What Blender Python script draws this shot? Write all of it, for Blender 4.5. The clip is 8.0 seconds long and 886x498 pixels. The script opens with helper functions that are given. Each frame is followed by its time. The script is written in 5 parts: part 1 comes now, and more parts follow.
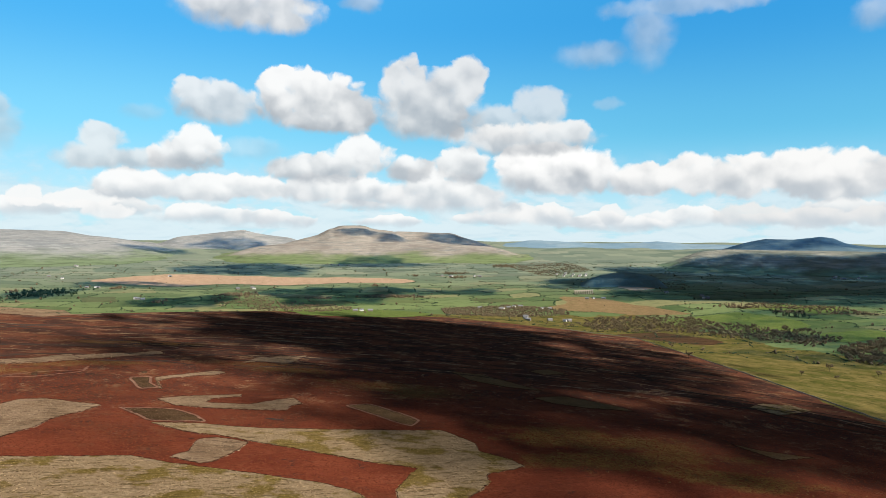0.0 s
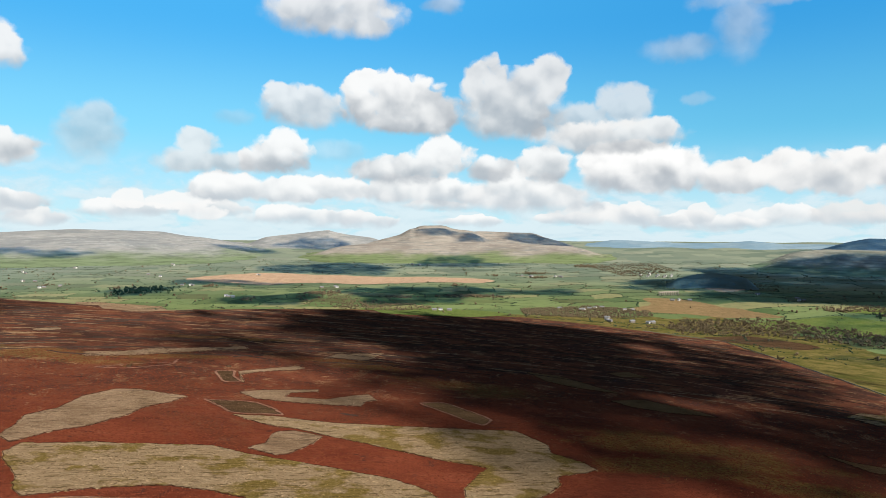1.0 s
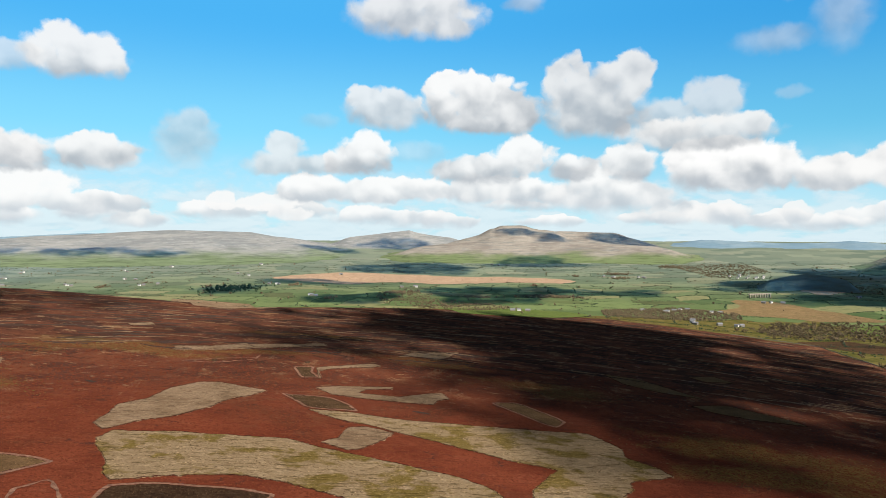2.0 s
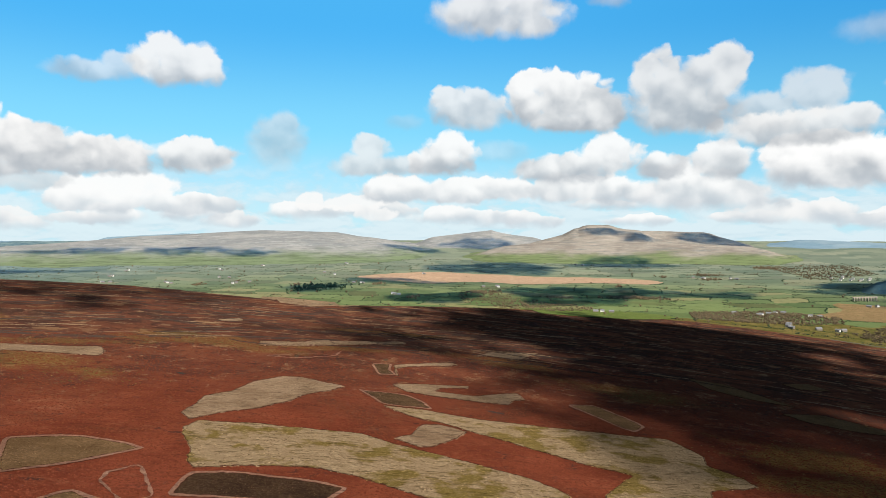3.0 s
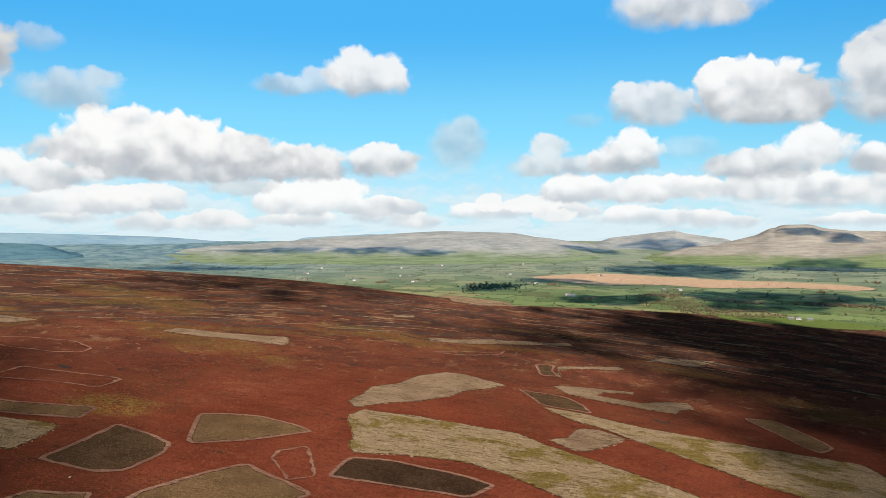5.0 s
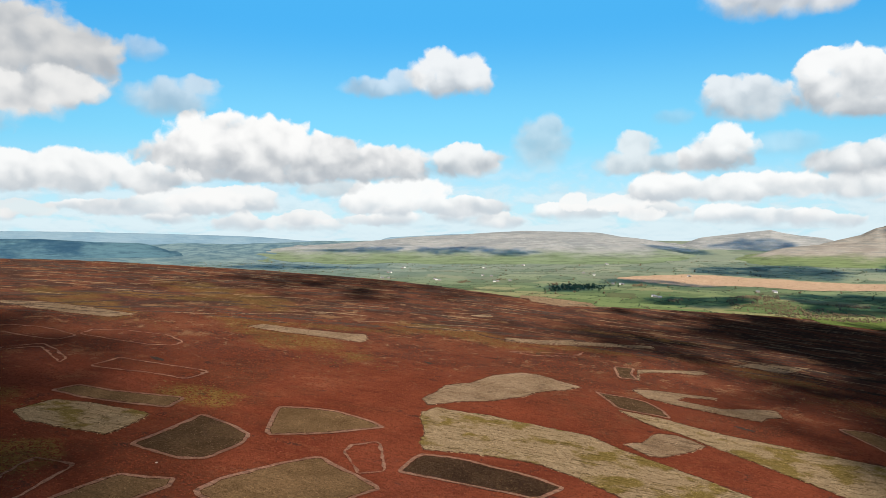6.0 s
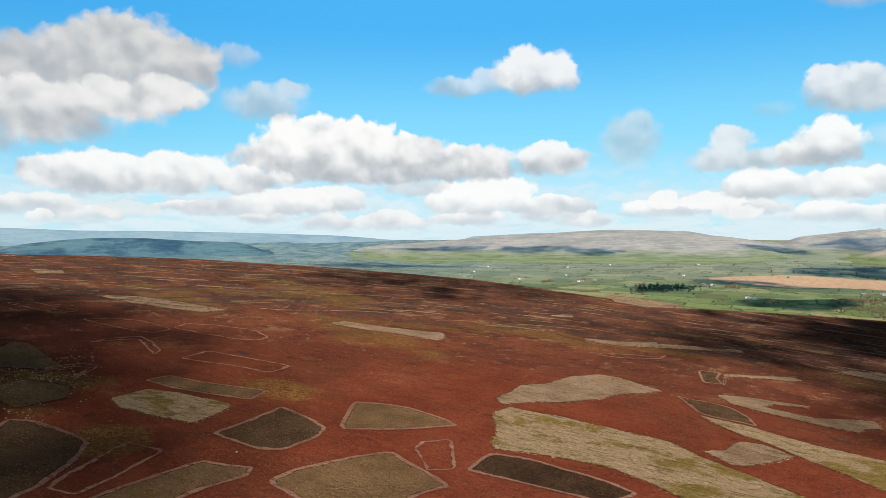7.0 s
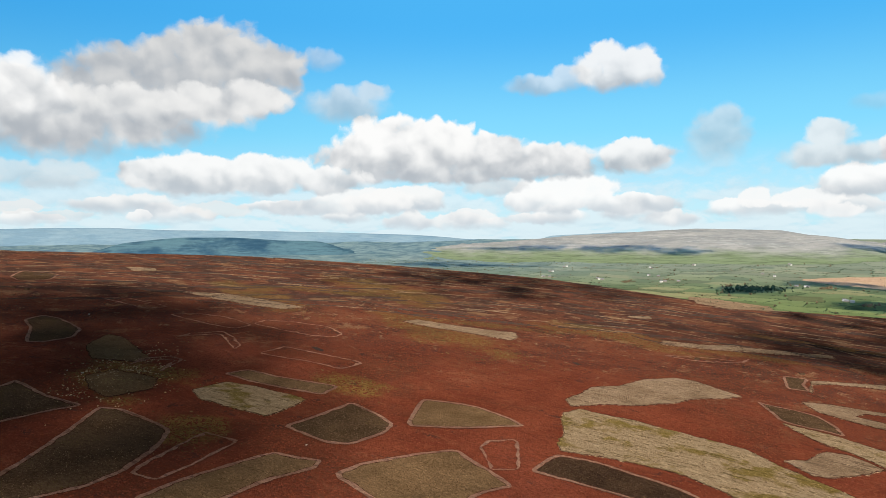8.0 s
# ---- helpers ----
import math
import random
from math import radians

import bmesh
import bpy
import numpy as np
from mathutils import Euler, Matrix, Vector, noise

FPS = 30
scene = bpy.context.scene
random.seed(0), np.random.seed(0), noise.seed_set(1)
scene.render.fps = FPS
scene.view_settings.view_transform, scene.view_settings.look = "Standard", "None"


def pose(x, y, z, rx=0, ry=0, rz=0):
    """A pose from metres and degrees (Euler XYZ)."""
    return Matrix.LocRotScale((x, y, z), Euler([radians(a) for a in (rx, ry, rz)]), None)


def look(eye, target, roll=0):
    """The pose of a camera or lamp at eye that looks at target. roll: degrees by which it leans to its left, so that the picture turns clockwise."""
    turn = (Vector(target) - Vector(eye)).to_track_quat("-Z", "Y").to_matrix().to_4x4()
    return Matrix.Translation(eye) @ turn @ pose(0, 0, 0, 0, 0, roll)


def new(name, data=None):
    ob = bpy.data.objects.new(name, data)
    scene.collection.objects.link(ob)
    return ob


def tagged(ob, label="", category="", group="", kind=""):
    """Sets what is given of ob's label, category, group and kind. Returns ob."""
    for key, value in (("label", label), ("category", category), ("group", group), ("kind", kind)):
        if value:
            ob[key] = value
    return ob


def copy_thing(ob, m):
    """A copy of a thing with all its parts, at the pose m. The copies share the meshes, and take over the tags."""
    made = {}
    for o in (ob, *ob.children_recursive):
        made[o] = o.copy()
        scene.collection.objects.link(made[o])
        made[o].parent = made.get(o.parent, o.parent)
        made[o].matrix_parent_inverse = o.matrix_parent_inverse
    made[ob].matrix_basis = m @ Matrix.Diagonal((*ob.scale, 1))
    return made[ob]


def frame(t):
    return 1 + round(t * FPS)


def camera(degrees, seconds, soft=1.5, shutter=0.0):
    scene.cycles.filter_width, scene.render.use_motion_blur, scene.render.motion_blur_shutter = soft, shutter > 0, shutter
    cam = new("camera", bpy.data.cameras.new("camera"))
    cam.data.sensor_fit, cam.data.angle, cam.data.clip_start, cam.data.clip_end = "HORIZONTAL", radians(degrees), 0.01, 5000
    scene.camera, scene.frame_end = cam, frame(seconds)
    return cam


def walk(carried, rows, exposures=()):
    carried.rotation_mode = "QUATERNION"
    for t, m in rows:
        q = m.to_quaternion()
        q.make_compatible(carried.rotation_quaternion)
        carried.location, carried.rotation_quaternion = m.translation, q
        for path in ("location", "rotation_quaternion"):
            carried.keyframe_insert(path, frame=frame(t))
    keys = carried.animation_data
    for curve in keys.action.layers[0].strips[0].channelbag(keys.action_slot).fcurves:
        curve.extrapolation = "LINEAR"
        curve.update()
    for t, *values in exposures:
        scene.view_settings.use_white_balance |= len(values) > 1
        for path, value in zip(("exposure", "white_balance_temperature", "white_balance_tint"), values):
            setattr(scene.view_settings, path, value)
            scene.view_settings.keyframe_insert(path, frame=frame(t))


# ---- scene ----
cam = camera(65.29, 8.0, soft=0.45)
# seconds, x, y, z, heading (left positive), pitch, lean
ROWS = [
    (0.0, -0.000, 0.000, 98.100, 0.000, -1.357, 0.345),
    (0.5, 2.644, 0.657, 97.801, 3.262, -1.379, 0.270),
    (1.0, 5.303, 1.332, 97.510, 6.706, -1.396, 0.227),
    (1.5, 7.964, 2.033, 97.237, 9.986, -1.395, 0.174),
    (3.0, 15.729, 4.619, 96.668, 20.286, -1.415, 0.016),
    (3.5, 18.306, 5.754, 96.534, 23.714, -1.425, 0.042),
    (4.0, 20.859, 6.948, 96.420, 27.683, -1.413, -0.007),
    (4.5, 23.396, 8.211, 96.318, 31.307, -1.388, -0.054),
    (6.0, 30.631, 12.622, 96.036, 41.845, -1.351, -0.116),
    (6.5, 32.887, 14.443, 96.069, 44.943, -1.425, -0.161),
    (7.0, 35.075, 16.328, 96.127, 48.840, -1.412, -0.195),
    (7.5, 37.206, 18.286, 96.188, 52.036, -1.432, -0.233),
    (8.0, 39.306, 20.275, 96.247, 55.383, -1.444, -0.271),
]
walk(cam, [(t, pose(x, y, z, 90 + pitch, -lean, yaw)) for t, x, y, z, yaw, pitch, lean in ROWS],
     exposures=[(0.0, 1.5), (8.0, 1.5)])

UNIT = 45.0          # metres in one unit of the land's plan
EYE_Z = 97.0         # mean height of the flight over the moor's datum
SUN_AZ, SUN_EL = -128.0, 42.0   # degrees, left of +y and above the horizon


def sun_way():
    a, e = radians(SUN_AZ), radians(SUN_EL)
    return Vector((-math.sin(a) * math.cos(e), math.cos(a) * math.cos(e), math.sin(e)))


# ---- light ----
sun = new("sun", bpy.data.lights.new("sun", "SUN"))
sun.data.energy, sun.data.angle, sun.data.color = 4.6, radians(0.9), (1.0, 0.93, 0.83)
sun.matrix_world = look(sun_way() * 100, (0, 0, 0))


class Net:
    """A short hand for building shader nodes."""

    def __init__(self, tree):
        self.tree = tree
        self.tree.nodes.clear()

    def node(self, kind, **values):
        n = self.tree.nodes.new(kind)
        for key, value in values.items():
            setattr(n, key, value)
        return n

    def put(self, socket, value):
        if isinstance(value, bpy.types.NodeSocket):
            self.tree.links.new(value, socket)
        else:
            socket.default_value = value

    def math(self, op, a, b=0.0, c=0.0, clamp=False):
        n = self.node("ShaderNodeMath", operation=op, use_clamp=clamp)
        for s, value in zip(n.inputs, (a, b, c)):
            self.put(s, value)
        return n.outputs[0]

    def vec(self, op, a, b=(0, 0, 0), out=0):
        n = self.node("ShaderNodeVectorMath", operation=op)
        self.put(n.inputs[0], a)
        self.put(n.inputs[1], b)
        return n.outputs[out]

    def xyz(self, x, y, z=0.0):
        n = self.node("ShaderNodeCombineXYZ")
        for s, value in zip(n.inputs, (x, y, z)):
            self.put(s, value)
        return n.outputs[0]

    def step(self, value, lo, hi, a=0.0, b=1.0):
        n = self.node("ShaderNodeMapRange", interpolation_type="SMOOTHSTEP")
        for s, v in zip(n.inputs, (value, lo, hi, a, b)):
            self.put(s, v)
        return n.outputs[0]

    def noise(self, vector, scale, detail=5.0, rough=0.55, dist=0.0, colour=False):
        n = self.node("ShaderNodeTexNoise")
        self.put(n.inputs["Vector"], vector)
        for key, v in (("Scale", scale), ("Detail", detail), ("Roughness", rough), ("Distortion", dist)):
            n.inputs[key].default_value = v
        return n.outputs[1 if colour else 0]

    def mix(self, fac, a, b, blend="MIX"):
        n = self.node("ShaderNodeMix", data_type="RGBA", blend_type=blend)
        self.put(n.inputs[0], fac)
        for s, value in ((n.inputs[6], a), (n.inputs[7], b)):
            self.put(s, value if isinstance(value, bpy.types.NodeSocket) else (*value, 1.0))
        return n.outputs[2]


def group(name, inputs, output):
    """An empty node group with those inputs, its net, its input sockets and a way to end it."""
    tree = bpy.data.node_groups.new(name, "ShaderNodeTree")
    for label, kind in inputs:
        tree.interface.new_socket(label, in_out="INPUT", socket_type="NodeSocket" + kind)
    tree.interface.new_socket("out", in_out="OUTPUT", socket_type="NodeSocket" + output)
    g = Net(tree)
    start, end = g.node("NodeGroupInput"), g.node("NodeGroupOutput")
    return tree, g, start.outputs, end.inputs[0]


def puff_group():
    tree, g, given, end = group("puff", (("flat", "Vector"), ("middle", "Vector"), ("inverse", "Vector"), ("before", "Float")), "Float")
    d = g.vec("MULTIPLY", g.vec("SUBTRACT", given[0], given[1]), given[2])
    g.put(end, g.math("SMOOTH_MIN", given[3], g.vec("DOT_PRODUCT", d, d, out=1), 0.30))
    return tree


def cloud_group(white, grey):
    names = (("sky", "Color"), ("field", "Float"), ("el", "Float"), ("edge", "Float"), ("relief", "Float"), ("fluff", "Float"),
             ("base", "Float"), ("rise", "Float"), ("density", "Float"), ("bright", "Float"), ("soft", "Float"))
    tree, g, given, end = group("cloud", names, "Color")
    sky, field, el, edge, relief, fluff, base, rise, density, bright, soft = list(given)[:11]
    up = g.math("DIVIDE", g.math("SUBTRACT", el, base), rise)
    q = g.math("SUBTRACT", field, g.math("MULTIPLY", edge, g.step(up, -0.1, 0.5, 0.55, 1.0)))
    # frayed below, crisper on the sunlit heads
    blur = g.math("MULTIPLY", soft, g.math("MULTIPLY", g.step(up, 0.1, 0.85, 1.8, 0.85), g.step(el, 1.0, 7.0, 0.6, 1.0)))
    alpha = g.step(q, g.math("ADD", 1.02, blur), g.math("SUBTRACT", 1.02, blur))
    alpha = g.math("MULTIPLY", g.math("MULTIPLY", alpha, density), g.step(fluff, -0.34, -0.08, 0.80, 1.0))
    level = g.math("SUBTRACT", g.math("ADD", el, g.math("MULTIPLY", fluff, 1.5)), base)
    alpha = g.math("MULTIPLY", alpha, g.step(level, -0.55, 0.45))
    light = g.math("ADD", g.math("ADD", g.math("MULTIPLY", up, 0.95), g.math("MULTIPLY", relief, 0.95)), g.math("MULTIPLY", fluff, 0.35))
    tone = g.step(light, -0.10, 0.78)
    hi = g.vec("MULTIPLY", g.xyz(bright, bright, bright), white)
    # far clouds pale towards the horizon
    shade = g.mix(g.step(el, 0.5, 6.5), (0.208, 0.232, 0.252), grey)
    g.put(end, g.mix(alpha, sky, g.mix(tone, shade, hi)))
    return tree


def build_world():
    world = bpy.data.worlds.new("sky")
    scene.world = world
    world.use_nodes = True
    g = Net(world.node_tree)
    way = g.node("ShaderNodeTexCoord").outputs["Generated"]
    sep = g.node("ShaderNodeSeparateXYZ")
    g.put(sep.inputs[0], way)
    az = g.math("MULTIPLY", g.math("ARCTAN2", g.math("MULTIPLY", sep.outputs[0], -1.0), sep.outputs[1]), 57.2958)
    el = g.math("MULTIPLY", g.math("ARCSINE", sep.outputs[2]), 57.2958)
    sky = g.node("ShaderNodeTexSky", sky_type="NISHITA", sun_disc=False, sun_elevation=radians(SUN_EL),
                 sun_rotation=radians(-SUN_AZ), altitude=400.0, air_density=1.0, dust_density=0.6, ozone_density=3.0)
    # clear air: deep azure overhead, milky near the horizon
    tint = g.mix(g.step(el, 0.0, 20.0), (0.042, 0.0640, 0.076), (0.0138, 0.0595, 0.0970))
    blue = g.mix(1.0, sky.outputs[0], tint, "MULTIPLY")
    air = g.mix(g.step(el, 1.0, 8.5), (0.190, 0.288, 0.328), (0.086, 0.250, 0.335))
    air = g.mix(g.step(el, 6.5, 17.0), air, (0.0270, 0.163, 0.312))
    blue = g.mix(0.92, blue, air)
    flat = g.xyz(az, el)
    # the clear sky is deepest a quarter turn away from the sun
    aside_sun = g.math("ABSOLUTE", g.math("SUBTRACT", az, 40.0))
    deep = g.math("MULTIPLY", g.step(aside_sun, 12.0, 66.0), g.step(el, 1.0, 9.0))
    blue = g.mix(deep, blue, g.mix(1.0, blue, (0.60, 0.78, 0.86), "MULTIPLY"))
    # billows: a broad and a fine drift bend the outlines, heaped lobes and fleece fray them
    drift = g.vec("MULTIPLY", g.vec("SUBTRACT", g.noise(flat, 0.30, 2.0, 0.5, colour=True), (0.5, 0.5, 0.5)), (1.6, 1.0, 0.0))
    curl = g.vec("MULTIPLY", g.vec("SUBTRACT", g.noise(flat, 1.0, 3.0, 0.5, colour=True), (0.5, 0.5, 0.5)), (1.0, 0.8, 0.0))
    bent = g.vec("ADD", g.vec("ADD", flat, drift), curl)

    def lobes(vector, scale):
        n = g.node("ShaderNodeTexVoronoi", feature="SMOOTH_F1", voronoi_dimensions="2D")
        g.put(n.inputs["Vector"], vector)
        n.inputs["Scale"].default_value, n.inputs["Smoothness"].default_value = scale, 0.6
        return n.outputs["Distance"]

    big, small = lobes(bent, 0.40), lobes(bent, 1.0)
    fluff = g.math("SUBTRACT", g.noise(bent, 0.50, 6.0, 0.56), 0.5)
    body = g.noise(g.vec("ADD", flat, drift), 0.36, 2.5, 0.45)
    lit = g.noise(g.vec("ADD", g.vec("ADD", flat, drift), (-0.5, 1.1, 0.0)), 0.36, 2.5, 0.45)
    heads = g.math("SUBTRACT", lobes(g.vec("ADD", bent, (-0.15, 0.5, 0.0)), 0.55), lobes(bent, 0.55))
    relief = g.math("ADD", g.math("SUBTRACT", body, lit), g.math("MULTIPLY", heads, 0.40))
    edge = g.math("ADD", g.math("MULTIPLY", g.math("SUBTRACT", 0.50, big), 0.70), g.math("MULTIPLY", g.math("SUBTRACT", 0.46, small), 0.55))
    edge = g.math("ADD", edge, g.math("MULTIPLY", fluff, 1.5))
    white, grey = (0.350, 0.350, 0.347), (0.152, 0.165, 0.180)
    # the bank of small cumulus low over the horizon
    low = g.math("POWER", g.math("ADD", g.math("MAXIMUM", el, -0.6), 0.9), 0.62)
    bank = g.noise(g.xyz(g.math("MULTIPLY", az, 0.27), g.math("MULTIPLY", low, 1.55), 5.0), 1.0, 6.0, 0.58, 0.35)
    over = g.noise(g.xyz(g.math("MULTIPLY", az, 0.27), g.math("ADD", g.math("MULTIPLY", low, 1.55), 0.22), 5.0), 1.0, 4.0, 0.58, 0.35)
    lump = g.math("SUBTRACT", 0.40, lobes(g.vec("ADD", g.xyz(g.math("MULTIPLY", az, 0.30), g.math("MULTIPLY", low, 1.9)), g.vec("MULTIPLY", drift, (0.15, 0.2, 0.0))), 1.0))
    bank = g.math("ADD", g.math("MULTIPLY", bank, 0.75), g.math("MULTIPLY", lump, 0.18))
    bank = g.math("ADD", bank, g.math("MULTIPLY", g.math("SUBTRACT", 3.0, el), 0.022))
    over = g.math("MULTIPLY", over, 0.75)
    cover = g.math("MULTIPLY", g.step(bank, 0.27, 0.41), g.step(el, 7.0, 2.0))
    tone = g.step(g.math("SUBTRACT", bank, over), -0.20, 0.12)
    bank_colour = g.mix(tone, (0.225, 0.255, 0.280), (0.305, 0.316, 0.324))
    out = g.mix(g.math("MULTIPLY", cover, 0.55), blue, bank_colour)
    # broken cloud over the rest of the sky, behind and above the flight
    rest = g.noise(way, 3.2, 5.0, 0.6, 0.2)
    aside = g.math("MAXIMUM", g.step(el, 22.0, 34.0), g.math("MAXIMUM", g.step(az, 96.0, 112.0), g.step(az, -42.0, -58.0)))
    rest_on = g.math("MULTIPLY", g.math("MULTIPLY", g.step(rest, 0.30, 0.50), aside), g.step(el, 0.0, 6.0))
    # this unseen cover is dimmed and blued to tune the fill light
    out = g.mix(rest_on, out, (0.091, 0.104, 0.122))

    puff_tree, tone_tree = puff_group(), cloud_group(white, grey)

    def cloud(puffs, base, top, density=1.0, bright=1.0, soft=0.45):
        """Puffs are (azimuth, height, half width, half height) in degrees; the cloud greys towards its base."""
        nonlocal out
        field = 50.0
        # each cloud is worked out after the one behind it, which a vanishing share of that one's colour ensures
        here = g.math("MULTIPLY_ADD", out, 0.0001, el)
        spot = g.vec("ADD", g.xyz(az, here), curl)
        for a, e, w, h in puffs:
            n = g.node("ShaderNodeGroup", node_tree=puff_tree)
            for s, value in zip(n.inputs, (spot, (a, e, 0), (1 / w, 1 / h, 0), field)):
                g.put(s, value)
            field = n.outputs[0]
        n = g.node("ShaderNodeGroup", node_tree=tone_tree)
        for s, value in zip(n.inputs, (out, field, here, edge, relief, fluff, base, top - base, density, bright, soft)):
            g.put(s, value)
        out = n.outputs[0]

    # rows of small cumulus far off
    for i in range(26):
        a, e = -42 + 5.6 * i + random.uniform(-2, 2), random.choice((0.9, 1.5, 2.1)) + random.uniform(-0.2, 0.3)
        w, h = random.uniform(1.8, 4.6), random.uniform(0.35, 0.75)
        cloud([(a, e, w, h), (a + random.uniform(-0.5, 0.5) * w, e + 0.5 * h, 0.5 * w, h)], e - 0.55 * h, e + 1.4 * h, 0.9, random.uniform(0.92, 1.0))
    cloud([(31.1, 2.5, 1.1, 0.80), (27.4, 2.4, 2.4, 0.70), (25.9, 1.4, 1.6, 0.63)], 0.3, 2.1, 0.90, 0.97, 0.40)
    cloud([(-6.3, 1.5, 3.7, 0.84), (-13.6, 1.5, 1.0, 0.77), (-10.0, 1.0, 2.7, 0.46)], 0.7, 2.4, 0.85, 0.95, 0.40)
    cloud([(-24.0, 1.4, 2.6, 0.94), (-28.2, 1.2, 2.3, 0.82), (-32.0, 1.3, 1.7, 0.71)], 0.6, 2.4, 0.90, 0.86, 0.40)
    cloud([(-0.3, 2.8, 4.1, 1.77), (1.4, 4.0, 2.0, 1.30), (-3.5, 1.9, 2.8, 0.84)], 1.9, 5.2, 0.95, 1.00, 0.35)
    cloud([(23.6, 3.5, 3.3, 1.15), (18.6, 3.5, 3.5, 1.01), (15.0, 3.5, 2.6, 0.90), (8.6, 3.5, 4.6, 1.19), (6.3, 3.1, 2.8, 0.83)], 2.3, 4.6, 0.95, 1.00, 0.35)
    cloud([(6.7, 6.2, 2.4, 1.51), (10.2, 5.0, 3.8, 1.23), (2.8, 5.1, 1.8, 1.02)], 4.1, 7.6, 0.95, 1.00, 0.32)
    cloud([(-1.6, 5.4, 2.1, 1.57)], 4.1, 7.0, 0.95, 0.98, 0.30)
    cloud([(26.2, 6.9, 1.5, 1.07), (26.6, 5.5, 2.5, 0.91), (23.9, 5.4, 1.9, 0.76)], 4.4, 8.0, 0.80, 0.90, 0.45)
    cloud([(19.8, 6.4, 2.1, 1.73), (22.4, 5.5, 0.8, 0.94), (20.7, 5.4, 2.4, 0.86)], 4.5, 8.2, 0.95, 1.00, 0.32)
    cloud([(-16.2, 4.3, 2.8, 1.25), (-19.7, 4.7, 2.2, 1.48), (-23.3, 4.4, 2.8, 1.62), (-27.8, 4.5, 3.0, 1.89), (-30.9, 4.3, 2.5, 1.67), (-35.1, 3.8, 2.8, 1.82)], 2.2, 6.8, 1.00, 0.97, 0.28)
    cloud([(-9.3, 5.1, 4.5, 2.01), (-6.8, 5.6, 2.4, 1.56), (-12.2, 5.1, 1.8, 1.63)], 3.1, 7.5, 1.00, 1.04, 0.26)
    cloud([(-7.9, 10.1, 2.3, 1.60), (-4.4, 9.0, 3.1, 1.45)], 6.4, 12.0, 0.72, 0.84, 0.55)
    cloud([(-6.3, 7.6, 5.1, 1.27), (-10.3, 8.2, 1.4, 0.99)], 6.3, 9.2, 0.92, 0.93, 0.40)
    cloud([(-2.0, 12.5, 1.4, 1.68), (-0.3, 11.1, 2.6, 1.96), (3.2, 12.1, 1.9, 1.86), (1.1, 9.6, 4.0, 1.89)], 7.5, 15.9, 0.92, 0.88, 0.34)
    cloud([(10.7, 10.5, 4.1, 2.20), (13.0, 11.6, 1.9, 1.39), (7.6, 9.8, 2.0, 1.79), (9.9, 9.4, 4.1, 1.25)], 7.9, 13.7, 0.97, 0.99, 0.28)
    cloud([(17.9, 10.0, 3.1, 1.54), (20.0, 10.9, 1.2, 0.92)], 8.1, 12.3, 0.85, 0.92, 0.38)
    cloud([(15.7, 17.4, 4.8, 1.70), (12.8, 16.4, 1.7, 0.91)], 15.0, 20.1, 0.92, 0.88, 0.45)
    cloud([(6.8, 18.0, 1.4, 0.58)], 17.2, 19.9, 0.50, 0.85, 0.60)
    cloud([(-16.4, 15.5, 1.5, 1.98), (-12.3, 14.1, 2.3, 0.77), (-18.9, 17.3, 5.4, 0.64)], 12.1, 22.5, 0.42, 0.85, 0.80)
    cloud([(-31.8, 15.3, 1.3, 0.95)], 13.8, 17.4, 0.42, 0.85, 0.80)
    cloud([(23.5, 8.9, 1.3, 0.54), (-13.3, 10.3, 0.9, 0.48)], 8.4, 12.1, 0.25, 0.80, 0.80)
    cloud([(15.5, 6.6, 2.0, 0.75)], 5.4, 9.1, 0.30, 0.90, 0.80)
    cloud([(45.1, 3.1, 3.9, 1.51), (47.8, 2.5, 2.5, 0.96), (40.5, 2.2, 4.1, 0.82)], 1.2, 3.6, 0.95, 1.00, 0.34)
    cloud([(58.3, 2.6, 3.2, 1.08), (61.3, 2.3, 2.3, 0.78)], 1.6, 3.7, 0.95, 0.96, 0.34)
    cloud([(53.0, 1.3, 2.0, 0.63), (48.0, 1.0, 2.5, 0.39)], 0.5, 2.1, 0.85, 0.95, 0.40)
    cloud([(51.2, 3.6, 2.2, 0.64)], 2.8, 5.2, 0.70, 0.85, 0.45)
    cloud([(40.2, 5.9, 3.2, 1.26)], 4.6, 7.5, 0.95, 0.97, 0.32)
    cloud([(33.7, 7.3, 1.9, 1.91), (33.2, 8.7, 1.1, 0.90)], 4.7, 11.9, 0.55, 0.82, 0.60)
    cloud([(59.3, 6.9, 4.6, 2.38), (62.0, 5.8, 3.4, 1.65), (56.0, 7.4, 3.3, 1.92), (51.8, 6.1, 3.3, 1.84), (47.0, 5.6, 4.2, 1.46), (55.5, 5.4, 8.8, 1.38)], 3.7, 9.5, 1.00, 0.99, 0.26)
    cloud([(47.0, 11.8, 2.7, 0.71), (45.0, 12.4, 1.7, 0.76)], 10.5, 14.2, 0.60, 0.92, 0.50)
    cloud([(42.2, 12.9, 2.3, 1.62), (39.7, 12.8, 1.9, 1.55)], 10.6, 14.6, 0.92, 0.95, 0.34)
    cloud([(87.0, 1.9, 1.5, 0.40), (84.4, 1.3, 1.9, 0.33), (73.6, 1.8, 2.6, 0.53)], 0.9, 1.8, 0.70, 0.85, 0.45)
    cloud([(79.1, 1.3, 0.8, 0.47)], 0.8, 1.8, 0.85, 0.98, 0.40)
    cloud([(62.1, 2.5, 4.2, 1.06), (67.3, 2.0, 2.8, 0.68)], 1.2, 3.5, 0.92, 0.97, 0.36)
